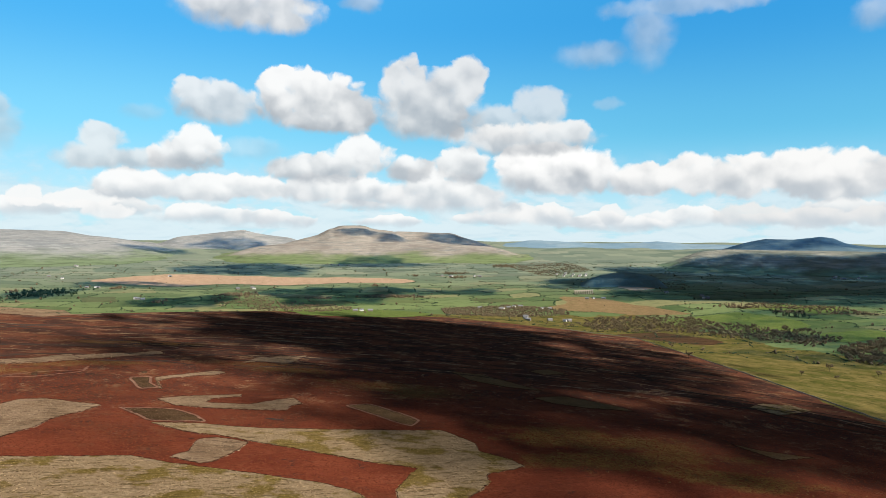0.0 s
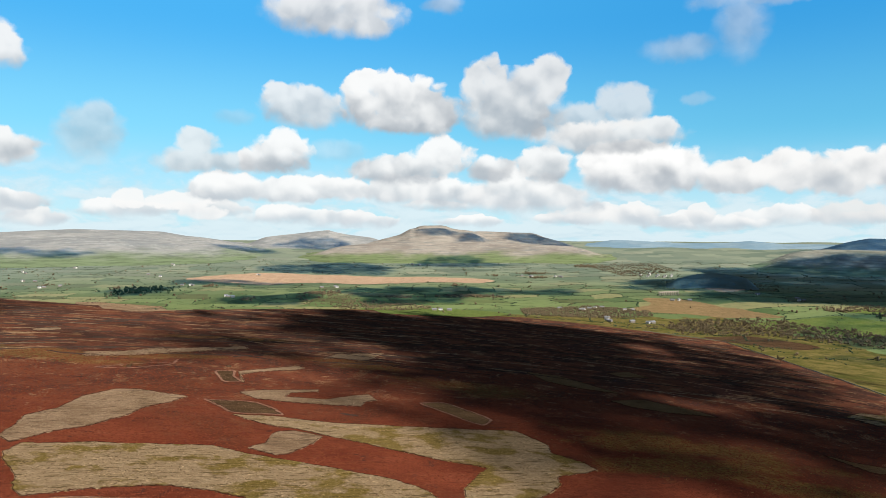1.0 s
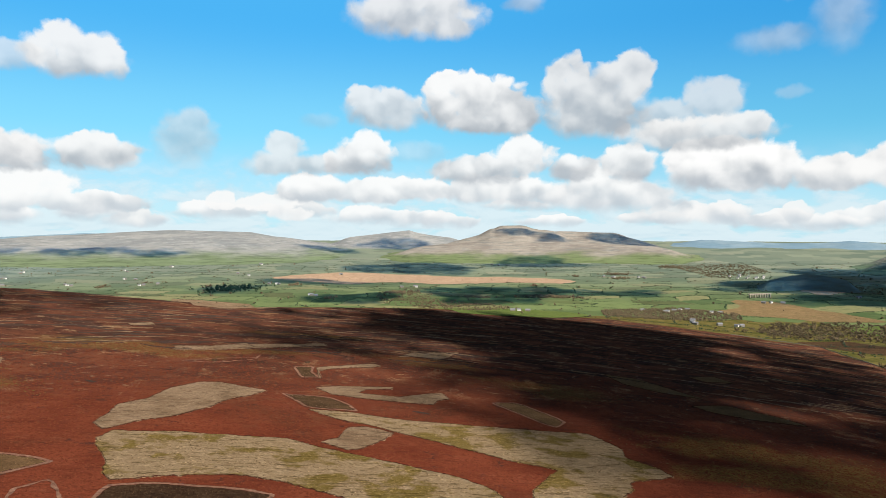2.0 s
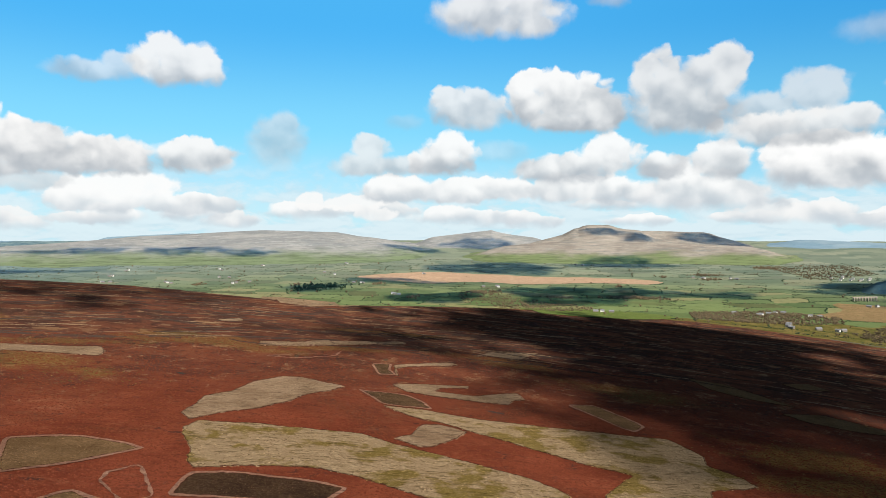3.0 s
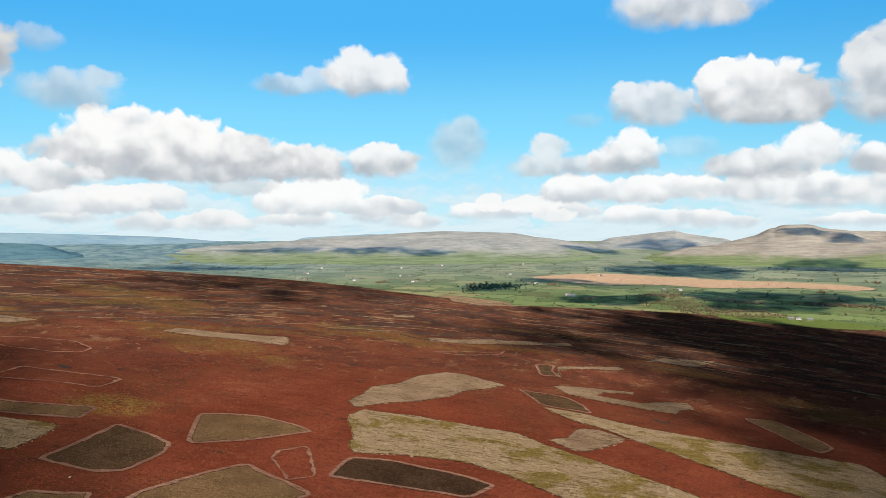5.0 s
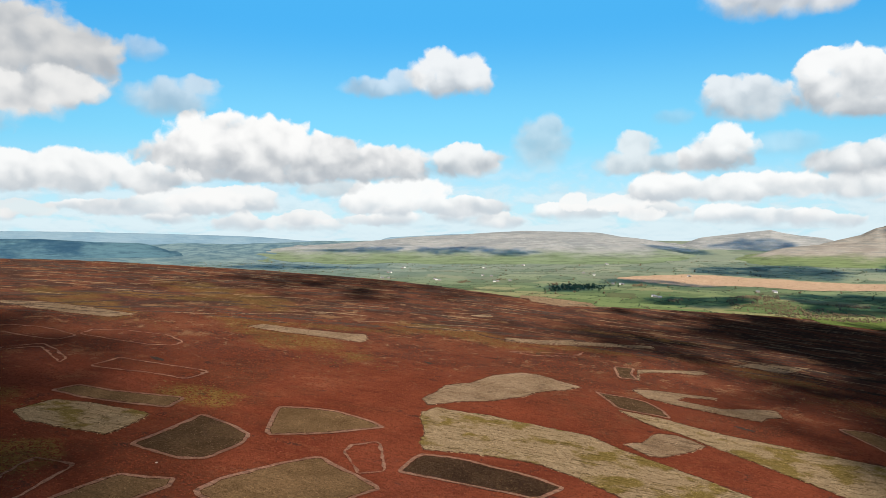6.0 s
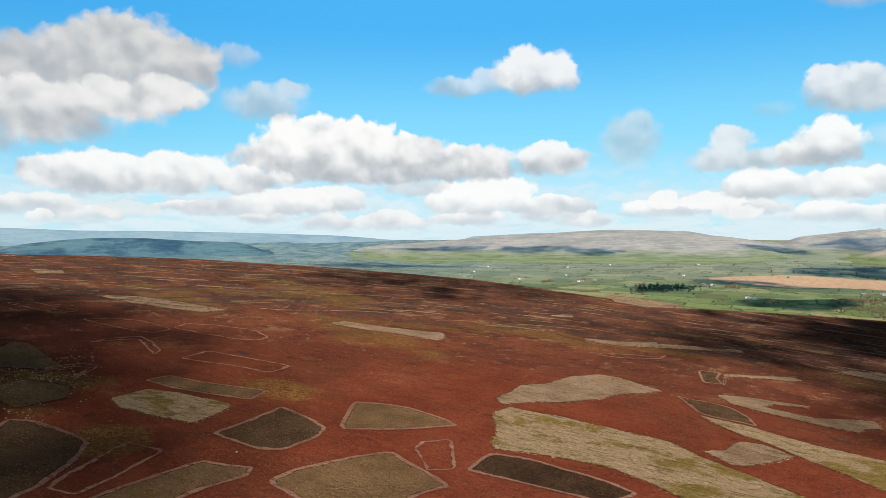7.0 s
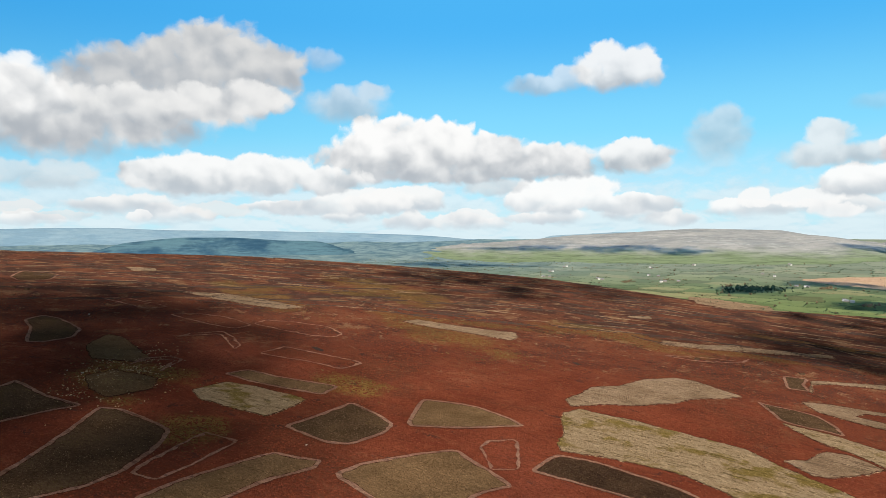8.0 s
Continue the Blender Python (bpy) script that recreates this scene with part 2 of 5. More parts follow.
    cloud([(84.7, 4.2, 2.6, 1.01), (87.4, 4.5, 2.0, 0.86)], 3.2, 5.4, 0.60, 0.82, 0.50)
    cloud([(75.3, 4.5, 4.6, 1.57), (78.4, 4.5, 2.0, 1.15), (69.2, 4.5, 3.7, 1.53), (65.0, 4.3, 3.2, 1.10)], 2.6, 6.6, 0.97, 0.98, 0.30)
    cloud([(63.3, 10.3, 2.8, 1.20), (61.3, 11.2, 1.4, 0.75)], 8.5, 13.6, 0.62, 0.84, 0.55)
    cloud([(73.1, 13.1, 4.7, 2.76), (73.3, 14.7, 2.1, 1.23), (76.8, 13.4, 2.3, 1.47), (69.6, 12.9, 2.9, 1.96), (78.8, 11.1, 5.9, 2.54), (72.7, 10.8, 4.7, 1.71)], 7.2, 23.8, 1.00, 0.76, 0.32)
    cloud([(84.1, 8.2, 5.4, 2.47), (86.9, 10.0, 2.0, 1.92), (89.8, 9.3, 2.9, 2.61), (94.0, 8.5, 3.4, 2.84), (78.4, 8.8, 4.7, 2.17), (73.9, 9.8, 4.0, 1.62), (71.0, 10.5, 3.0, 1.30)], 5.0, 14.9, 1.00, 0.87, 0.42)
    cloud([(86.8, 10.9, 1.8, 1.68), (89.1, 10.5, 1.9, 1.86), (85.5, 9.3, 1.7, 1.17)], 6.5, 13.4, 0.85, 1.00, 0.50)
    cloud([(65.1, 13.8, 1.2, 0.86)], 12.2, 15.7, 0.45, 0.85, 0.70)

    back = g.node("ShaderNodeBackground")
    g.put(back.inputs[0], out)
    back.inputs[1].default_value = 1.0
    end = g.node("ShaderNodeOutputWorld")
    g.put(end.inputs[0], back.outputs[0])
    world.cycles.sampling_method = "MANUAL"
    world.cycles.sample_map_resolution = 512


build_world()


# ---- materials ----
def material(name):
    m = bpy.data.materials.new(name)
    m.use_nodes = True
    return m, Net(m.node_tree)


def finish(g, colour, rough=0.95, bump=None, strength=0.5, distance=0.3, spec=0.0):
    b = g.node("ShaderNodeBsdfPrincipled")
    g.put(b.inputs["Base Color"], colour if isinstance(colour, bpy.types.NodeSocket) else (*colour, 1.0))
    b.inputs["Roughness"].default_value = rough
    b.inputs["Specular IOR Level"].default_value = spec
    if bump is not None:
        n = g.node("ShaderNodeBump")
        n.inputs["Strength"].default_value, n.inputs["Distance"].default_value = strength, distance
        g.put(n.inputs["Height"], bump)
        g.put(b.inputs["Normal"], n.outputs[0])
    end = g.node("ShaderNodeOutputMaterial")
    g.put(end.inputs[0], b.outputs[0])


def place(g):
    return g.node("ShaderNodeNewGeometry").outputs["Position"]


def attr(g, name):
    return g.node("ShaderNodeAttribute", attribute_name=name).outputs["Fac"]


def land_material():
    m, g = material("moor_and_meadow")
    p = place(g)
    mid = g.noise(p, 0.03, 5.0, 0.6)
    small = g.noise(p, 0.35, 4.0, 0.65)
    tiny = g.noise(p, 0.8, 5.0, 0.75)
    heather = g.mix(g.step(mid, 0.36, 0.64), (0.060, 0.0145, 0.0080), (0.088, 0.0225, 0.0118))
    rolls = g.noise(g.vec("MULTIPLY", p, (1.0, 1.0, 0.0)), 0.0075, 5.0, 0.62, 0.6)
    heather = g.mix(g.math("MULTIPLY", g.step(rolls, 0.50, 0.64), 0.75), heather, (0.043, 0.0165, 0.0092))
    heather = g.mix(g.math("MULTIPLY", g.step(rolls, 0.46, 0.36), 0.45), heather, (0.104, 0.030, 0.0170))
    u, v = g.vec("DOT_PRODUCT", p, (0.906, 0.423, 0.0), out=1), g.vec("DOT_PRODUCT", p, (-0.423, 0.906, 0.0), out=1)
    combed = g.noise(g.xyz(g.math("MULTIPLY", u, 0.35), v, 4.0), 0.16, 7.0, 0.72, 0.8)
    heather = g.mix(g.math("MULTIPLY", g.step(combed, 0.52, 0.66), 0.60), heather, (0.030, 0.0100, 0.0062))
    heather = g.mix(g.math("MULTIPLY", g.step(combed, 0.46, 0.34), 0.40), heather, (0.112, 0.042, 0.022))
    heather = g.mix(g.math("MULTIPLY", g.step(small, 0.46, 0.72), 0.50), heather, (0.046, 0.0115, 0.0065))
    heather = g.mix(g.math("MULTIPLY", g.step(tiny, 0.50, 0.68), 0.38), heather, (0.036, 0.0095, 0.0056))
    heather = g.mix(g.math("MULTIPLY", g.step(tiny, 0.44, 0.32), 0.22), heather, (0.120, 0.040, 0.019))
    olive = g.mix(g.step(small, 0.35, 0.65), (0.058, 0.034, 0.009), (0.105, 0.068, 0.020))
    grassy = g.math("MULTIPLY", g.step(g.math("ADD", attr(g, "grassy"), g.math("MULTIPLY", g.math("SUBTRACT", mid, 0.5), 1.9)), 0.40, 0.85), 0.62)
    moor = g.mix(grassy, heather, olive)
    # old burns of every age on the far moor
    w = g.vec("ADD", p, g.vec("MULTIPLY", g.vec("SUBTRACT", g.noise(p, 0.02, 4.0, 0.6, colour=True), (0.5, 0.5, 0.5)), (48, 48, 0)))
    age = g.noise(g.vec("MULTIPLY", w, (0.8, 1.0, 0.0)), 0.022, 7.0, 0.70)
    lay = g.noise(g.vec("MULTIPLY", w, (1.0, 0.8, 0.0)), 0.030, 7.0, 0.72)
    burn = g.mix(g.step(age, 0.44, 0.52), (0.028, 0.0165, 0.0130), (0.056, 0.0230, 0.0145))
    burn = g.mix(g.math("MULTIPLY", g.step(age, 0.53, 0.60), 0.8), burn, (0.080, 0.032, 0.018))
    burn = g.mix(g.math("MULTIPLY", g.step(lay, 0.56, 0.61), 0.80), burn, (0.118, 0.068, 0.036))
    burn = g.mix(g.math("MULTIPLY", g.step(lay, 0.44, 0.38), 0.8), burn, (0.028, 0.0150, 0.0110))
    moor = g.mix(g.math("MULTIPLY", attr(g, "far_moor"), 0.85), moor, burn)
    # small burns, sedge and stones drawn out along the slope
    scraps = g.noise(g.vec("MULTIPLY", w, (1.0, 1.0, 0.0)), 0.085, 8.0, 0.76)
    moor = g.mix(g.math("MULTIPLY", g.step(scraps, 0.575, 0.615), g.math("MULTIPLY_ADD", attr(g, "far_moor"), 0.65, 0.05)), moor, (0.150, 0.092, 0.052))
    moor = g.mix(g.math("MULTIPLY", g.step(scraps, 0.425, 0.385), g.math("MULTIPLY_ADD", attr(g, "far_moor"), 0.65, 0.10)), moor, (0.022, 0.0125, 0.0095))
    moor = g.mix(g.math("MULTIPLY", grassy, 0.6), moor, olive)
    streak = g.noise(g.vec("MULTIPLY", w, (0.8, 1.0, 0.0)), 0.075, 6.0, 0.7)
    moor = g.mix(g.math("MULTIPLY", g.step(streak, 0.57, 0.66), 0.70), moor, (0.020, 0.0125, 0.0105))
    # enclosed pasture: each field its own green, some grazed pale, some rushy or dry
    field = g.mix(attr(g, "field_green"), (0.034, 0.056, 0.022), (0.088, 0.114, 0.046))
    field = g.mix(g.step(attr(g, "field_kind"), 0.80, 0.86), field, (0.125, 0.118, 0.056))
    field = g.mix(g.step(attr(g, "field_kind"), 0.10, 0.05), field, (0.040, 0.046, 0.020))
    field = g.mix(g.math("MULTIPLY", g.step(mid, 0.35, 0.7), 0.40), field, (0.078, 0.090, 0.040))
    field = g.mix(g.math("MULTIPLY", g.step(g.noise(p, 0.05, 6.0, 0.7), 0.52, 0.64), 0.45), field, (0.036, 0.048, 0.018))
    # rough hill grass between the moor wall and the fields
    rough = g.mix(g.step(mid, 0.35, 0.65), (0.046, 0.045, 0.012), (0.090, 0.070, 0.024))
    clumps = g.noise(p, 0.07, 7.0, 0.74, 0.5)
    rough = g.mix(g.math("MULTIPLY", g.step(clumps, 0.50, 0.60), 0.7), rough, (0.026, 0.029, 0.009))
    rough = g.mix(g.math("MULTIPLY", g.step(clumps, 0.44, 0.36), 0.6), rough, (0.120, 0.086, 0.040))
    # far pastures paled to a cool grey-green in place of haze
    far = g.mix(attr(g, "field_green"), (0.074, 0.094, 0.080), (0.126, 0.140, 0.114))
    cover = g.math("ADD", attr(g, "moor"), g.math("MULTIPLY", g.math("SUBTRACT", mid, 0.5), 0.25))
    rim = g.math("ADD", attr(g, "rough_grass"), g.math("MULTIPLY", g.math("SUBTRACT", mid, 0.5), 0.5))
    colour = g.mix(g.step(rim, 0.4, 0.6), field, rough)
    # distance haze painted into the ground's colour, bluest on the remote plain
    colour = g.mix(g.math("MULTIPLY", attr(g, "valley_haze"), 0.78), colour, far)
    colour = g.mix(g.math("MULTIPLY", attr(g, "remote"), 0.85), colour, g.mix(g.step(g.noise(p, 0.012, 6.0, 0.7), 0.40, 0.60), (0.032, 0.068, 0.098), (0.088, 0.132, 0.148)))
    colour = g.mix(g.step(cover, 0.46, 0.54), colour, moor)
    finish(g, colour, 0.95, g.math("ADD", small, g.math("MULTIPLY", tiny, 0.6)), 0.9, 1.0)
    return m


def cut_material(name, low, high, fleck, scale=0.5, blotch=(0.35, 0.65), combing=0.70):
    m, g = material(name)
    p = place(g)
    a = g.noise(p, 0.05, 4.0, 0.6)
    b = g.noise(p, scale, 6.0, 0.72, 0.4)
    c = g.noise(p, 1.1, 4.0, 0.75)
    u, v = g.vec("DOT_PRODUCT", p, (0.906, 0.423, 0.0), out=1), g.vec("DOT_PRODUCT", p, (-0.423, 0.906, 0.0), out=1)
    swath = g.noise(g.xyz(g.math("MULTIPLY", u, 0.16), v, 2.0), 0.55, 5.0, 0.65, 0.6)
    colour = g.mix(g.step(a, *blotch), low, high)
    colour = g.mix(g.math("MULTIPLY", g.step(b, 0.48, 0.62), g.step(a, blotch[0] - 0.06, blotch[1])), colour, fleck)
    colour = g.mix(g.math("MULTIPLY", g.step(swath, 0.52, 0.62), combing), colour, tuple(x * 0.40 for x in low))
    colour = g.mix(g.math("MULTIPLY", g.step(c, 0.50, 0.66), 0.45), colour, tuple(x * 0.38 for x in low))
    colour = g.mix(g.math("MULTIPLY", g.step(c, 0.44, 0.30), 0.5), colour, tuple(min(x * 1.35, 1.0) for x in fleck))
    finish(g, colour, 0.95, g.math("SUBTRACT", g.math("ADD", b, g.math("MULTIPLY", c, 0.6)), g.math("MULTIPLY", swath, 0.8)), 1.0, 1.4)
    return m


def fell_material(name, low, high, rock, green=None, rise=(0.0, 1.0), scars=0.55):
    """Grass, heath and outcrops; green pastures climb the foot of the hill between the two heights."""
    m, g = material(name)
    p = place(g)
    a = g.noise(g.vec("MULTIPLY", p, (1.0, 1.0, 3.0)), 0.005, 6.0, 0.62)
    b = g.noise(g.vec("MULTIPLY", p, (0.4, 0.4, 9.0)), 0.022, 6.0, 0.72)
    colour = g.mix(g.step(a, 0.40, 0.60), low, high)
    colour = g.mix(g.math("MULTIPLY", g.step(b, 0.50, 0.68), 0.75), colour, rock)
    # pale scars and limestone, dark gullies and walls
    c = g.noise(g.vec("MULTIPLY", p, (0.6, 0.6, 9.0)), 0.018, 7.0, 0.70, 0.5)
    colour = g.mix(g.math("MULTIPLY", g.step(c, 0.53, 0.62), scars), colour, tuple(1.45 * v for v in high))
    colour = g.mix(g.math("MULTIPLY", g.step(c, 0.46, 0.38), scars), colour, tuple(0.62 * v for v in low))
    if green:
        sep = g.node("ShaderNodeSeparateXYZ")
        g.put(sep.inputs[0], p)
        lift = g.math("ADD", sep.outputs[2], g.math("MULTIPLY", g.math("SUBTRACT", a, 0.5), 90.0))
        grass = g.mix(g.step(b, 0.45, 0.62), green, tuple(c * 0.62 for c in green))
        colour = g.mix(g.step(lift, rise[0], rise[1]), grass, colour)
    finish(g, colour, 0.95, b, 0.6, 6.0)
    return m


LAND = land_material()
STRAW = cut_material("cut_straw", (0.112, 0.073, 0.043), (0.158, 0.106, 0.066), (0.205, 0.145, 0.092))
TUSSOCK = cut_material("tussock_grass", (0.086, 0.060, 0.018), (0.148, 0.103, 0.060), (0.190, 0.138, 0.084), 0.3, (0.60, 0.50))
BROWN = cut_material("cut_brown", (0.072, 0.042, 0.020), (0.098, 0.058, 0.028), (0.120, 0.075, 0.038), 0.8, combing=0.2)
DARK = cut_material("regrowing_heather", (0.038, 0.022, 0.012), (0.056, 0.033, 0.018), (0.076, 0.046, 0.025), 0.8, combing=0.2)
BLACK = cut_material("charred_heather", (0.022, 0.012, 0.008), (0.033, 0.018, 0.011), (0.048, 0.030, 0.018), 0.8, combing=0.2)
BORDER = cut_material("mown_border", (0.118, 0.060, 0.040), (0.165, 0.088, 0.060), (0.190, 0.110, 0.076))


def tuft_material(name, low, high, other=None):
    """Sprigs from dark to pale, one tone each; the other colour comes in broad drifts."""
    m, g = material(name)
    r = g.node("ShaderNodeNewGeometry").outputs["Random Per Island"]
    colour = g.mix(g.math("POWER", r, 1.4), low, high)
    if other:
        drift = g.noise(place(g), 0.05, 5.0, 0.62)
        colour = g.mix(g.step(drift, 0.52, 0.60), colour, g.mix(r, tuple(c * 0.45 for c in other), other))
    finish(g, colour, 0.95)
    return m


HEATHER_TUFT = tuft_material("heather_sprigs", (0.050, 0.0130, 0.0070), (0.086, 0.0235, 0.0125))
STRAW_TUFT = tuft_material("straw_blades", (0.040, 0.024, 0.014), (0.270, 0.192, 0.122))
GRASS_TUFT = tuft_material("tussock_blades", (0.036, 0.022, 0.010), (0.255, 0.182, 0.108), (0.178, 0.126, 0.046))
CLUMP_TUFT = tuft_material("clump_blades", (0.046, 0.022, 0.010), (0.098, 0.062, 0.026), (0.080, 0.060, 0.020))
BROWN_TUFT = tuft_material("stubble_blades", (0.030, 0.017, 0.008), (0.180, 0.115, 0.062))
REGROWTH_TUFT = tuft_material("mixed_regrowth", (0.018, 0.010, 0.006), (0.145, 0.094, 0.054), (0.090, 0.062, 0.022))
DARK_TUFT = tuft_material("regrowth_sprigs", (0.018, 0.0105, 0.0060), (0.078, 0.047, 0.025))


# ---- the land ----
def smooth(t):
    t = np.clip(t, 0.0, 1.0)
    return t * t * (3 - 2 * t)


def waves(x, y, size, seed, octaves=3):
    """Cheap rolling relief: sums of crossed sines, about -1 to 1."""
    total = 0.0
    for k in range(octaves):
        f = 2 ** k / size
        a = seed * 1.7 + k * 2.1
        total = total + (np.sin((x * math.cos(a) + y * math.sin(a)) * f * 6.28 + 1.3 * seed + 1.5 * np.sin(y * f * 2.9 + k))
                         * np.cos((y * math.cos(a + 0.7) - x * math.sin(a + 0.7)) * f * 5.1 + seed)) / 1.8 ** k
    return total / 1.6


def moor_edge(az):
    """How far the moor's brow lies in each direction, in metres; az in degrees."""
    drop = np.interp(az, [-60, -33, -15, 0, 15, 30, 45, 56, 70, 88, 120],
                     [330, 288, 178, 149, 133, 124, 82, 60, 37, 20, 16])
    a = np.radians(np.clip(az, -60, 110))
    fall = 0.0813 * np.sin(a) - 0.0527 * np.cos(a)
    return UNIT * 2.16 / (drop / 1224 + fall)


def polar(x, y):
    x, y = x - 18.0, y - 6.0
    return np.hypot(x, y), np.degrees(np.arctan2(-x, y))


def land(x, y):
    """Height of the ground, with the shares of moor, rough grass and painted distance haze."""
    x, y = np.asarray(x, float), np.asarray(y, float)
    r, az = polar(x, y)
    edge = moor_edge(az)
    slope = -0.0813 * x - 0.0527 * y
    slope = slope + 0.35 * waves(x, y, 90, 1) * smooth((r - 60) / 200)
    valley = EYE_Z + UNIT * np.interp(r / UNIT, [0, 20, 35, 57, 75, 90, 105, 130], [-4.2, -4.2, -4.2, -4.05, -3.3, -2.3, -1.3, -1.0])
    valley = valley + 5.0 * waves(x, y, 700, 2) + 1.2 * waves(x, y, 190, 3)
    wide = np.interp(az, [-40, -15, 5, 40, 90], [26, 20, 11, 9, 9]) * UNIT
    t = smooth((r - edge + 0.10 * wide) / wide)
    z = slope * (1 - t) + valley * t
    bend = 18 * waves(x, y, 160, 4)
    moor = smooth((edge - r + bend + 40) / 80)
    behind = smooth((np.abs(az - 25) - 100) / 30)
    moor = np.maximum(moor, behind)
    z = z * (1 - behind) + np.minimum(slope, 60) * behind
    grass = smooth((edge + np.interp(az, [-40, -15, 0, 15], [640, 480, 150, 60]) - r + 2 * bend) / 60)
    # distance masks for the haze that goes into the ground's colour
    valley_haze = smooth((r - 38 * UNIT) / (36 * UNIT))
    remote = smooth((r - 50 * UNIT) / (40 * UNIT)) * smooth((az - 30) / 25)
    return z, moor, grass, valley_haze, smooth((r - 330 + 2 * bend) / 280), remote


FIELD_TURN = 0.22


def field_plan(x, y):
    """The enclosed valley: across and along the bent rows of fields."""
    xw, yw = x + 70 * waves(x, y, 1500, 31, 2), y + 60 * waves(x, y, 1300, 33, 2)
    c, s = math.cos(FIELD_TURN), math.sin(FIELD_TURN)
    return xw * c + yw * s, yw * c - xw * s


def hashed(i, j, k):
    v = np.sin(i * 127.1 + j * 311.7 + k * 74.7) * 43758.5453
    return v - np.floor(v)


def fields(x, y):
    """Two random tones for the field that each place belongs to."""
    u, v = field_plan(x, y)
    row = np.floor(v / 92.0 + 0.35 * np.sin(u / 310.0))
    wide = 85.0 + 110.0 * hashed(row, 0.0, 1.0)
    col = np.floor(u / wide + 7.0 * hashed(row, 1.0, 2.0) + 0.12 * np.sin(v / 30.0 + row))
    return hashed(row, col, 3.0), hashed(row, col, 4.0)


def height(x, y):
    return float(land(x, y)[0])


def mesh_of(name, verts, faces):
    me = bpy.data.meshes.new(name)
    me.from_pydata([tuple(v) for v in verts], [], [tuple(f) for f in faces])
    me.validate()
    return me


def smooth_shade(me):
    me.polygons.foreach_set("use_smooth", [True] * len(me.polygons))


# soft-edged grassy flushes in the heather: x, y, half widths, turn in degrees
FLUSHES = [(70, 420, 60, 28, 10), (110, 385, 70, 26, 15), (-355, 95, 50, 20, 30), (95, 430, 75, 32, 0), (-30, 545, 70, 35, 0), (150, 365, 60, 25, 0), (-369, 490, 110, 30, 0), (-250, 95, 26, 20, 0), (-330, 78, 40, 20, 0),
           (-600, 250, 120, 40, 0), (-300, 190, 30, 16, 0), (-150, 600, 60, 30, 0), (-420, 330, 110, 40, 0), (-640, 410, 160, 50, 0),
           (-374, 477, 90, 22, 38), (-332, 504, 80, 16, 30), (-273, 548, 70, 14, 26), (-434, 396, 80, 18, 45), (-631, 343, 120, 25, 55), (-282, 679, 90, 18, 25)]


def grassiness(x, y):
    g = np.zeros_like(x)
    for cx, cy, a, b, turn in FLUSHES:
        c, s = math.cos(radians(turn)), math.sin(radians(turn))
        u, v = (x - cx) * c + (y - cy) * s, (y - cy) * c - (x - cx) * s
        g = np.maximum(g, np.exp(-(u / a) ** 2 - (v / b) ** 2))
    return g


def build_ground():
    azs = np.concatenate([np.arange(-48, 104, 0.22), np.arange(104, 312, 4.0)])
    rs = np.concatenate([[20, 60, 110], np.geomspace(150, 1150, 150)[:-1], np.geomspace(1150, 3000, 200)[:-1], np.geomspace(3000, 4860, 60)])
    a, r = np.meshgrid(np.radians(azs), rs)
    x, y = 18.0 - r * np.sin(a), 6.0 + r * np.cos(a)
    z, moor, grass, valley_haze, far_moor, remote = land(x, y)
    tone, kind = fields(x, y)
    nr, na = x.shape
    co = np.stack([x, y, z], -1).reshape(-1, 3)
    idx = np.arange(nr * na).reshape(nr, na)
    nxt = np.roll(idx, -1, axis=1)
    quads = np.stack([idx[:-1], idx[1:], nxt[1:], nxt[:-1]], -1).reshape(-1, 4)
    centre = len(co)
    co = np.vstack([co, [[18.0, 6.0, height(18.0, 6.0)]]])
    me = bpy.data.meshes.new("ground")
    tris = np.stack([np.full(na, centre), idx[0], nxt[0]], -1)
    loops = np.concatenate([quads.ravel(), tris.ravel()])
    starts = np.concatenate([np.arange(len(quads)) * 4, len(quads) * 4 + np.arange(len(tris)) * 3])
    me.vertices.add(len(co))
    me.vertices.foreach_set("co", co.ravel())
    me.loops.add(len(loops))
    me.loops.foreach_set("vertex_index", loops.astype(np.int32))
    me.polygons.add(len(starts))
    me.polygons.foreach_set("loop_start", starts.astype(np.int32))
    me.update(calc_edges=True)
    me.validate()
    for name, values in (("moor", moor), ("rough_grass", grass), ("valley_haze", valley_haze), ("far_moor", far_moor), ("remote", remote), ("grassy", grassiness(x, y)), ("field_green", tone), ("field_kind", kind)):
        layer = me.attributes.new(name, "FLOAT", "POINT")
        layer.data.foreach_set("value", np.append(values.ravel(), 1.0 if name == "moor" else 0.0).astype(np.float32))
    smooth_shade(me)
    me.materials.append(LAND)
    ob = new("ground", me)
    return tagged(ob, "red-brown heather moor falling to a green valley of pastures", "ground", kind="structure")


build_ground()


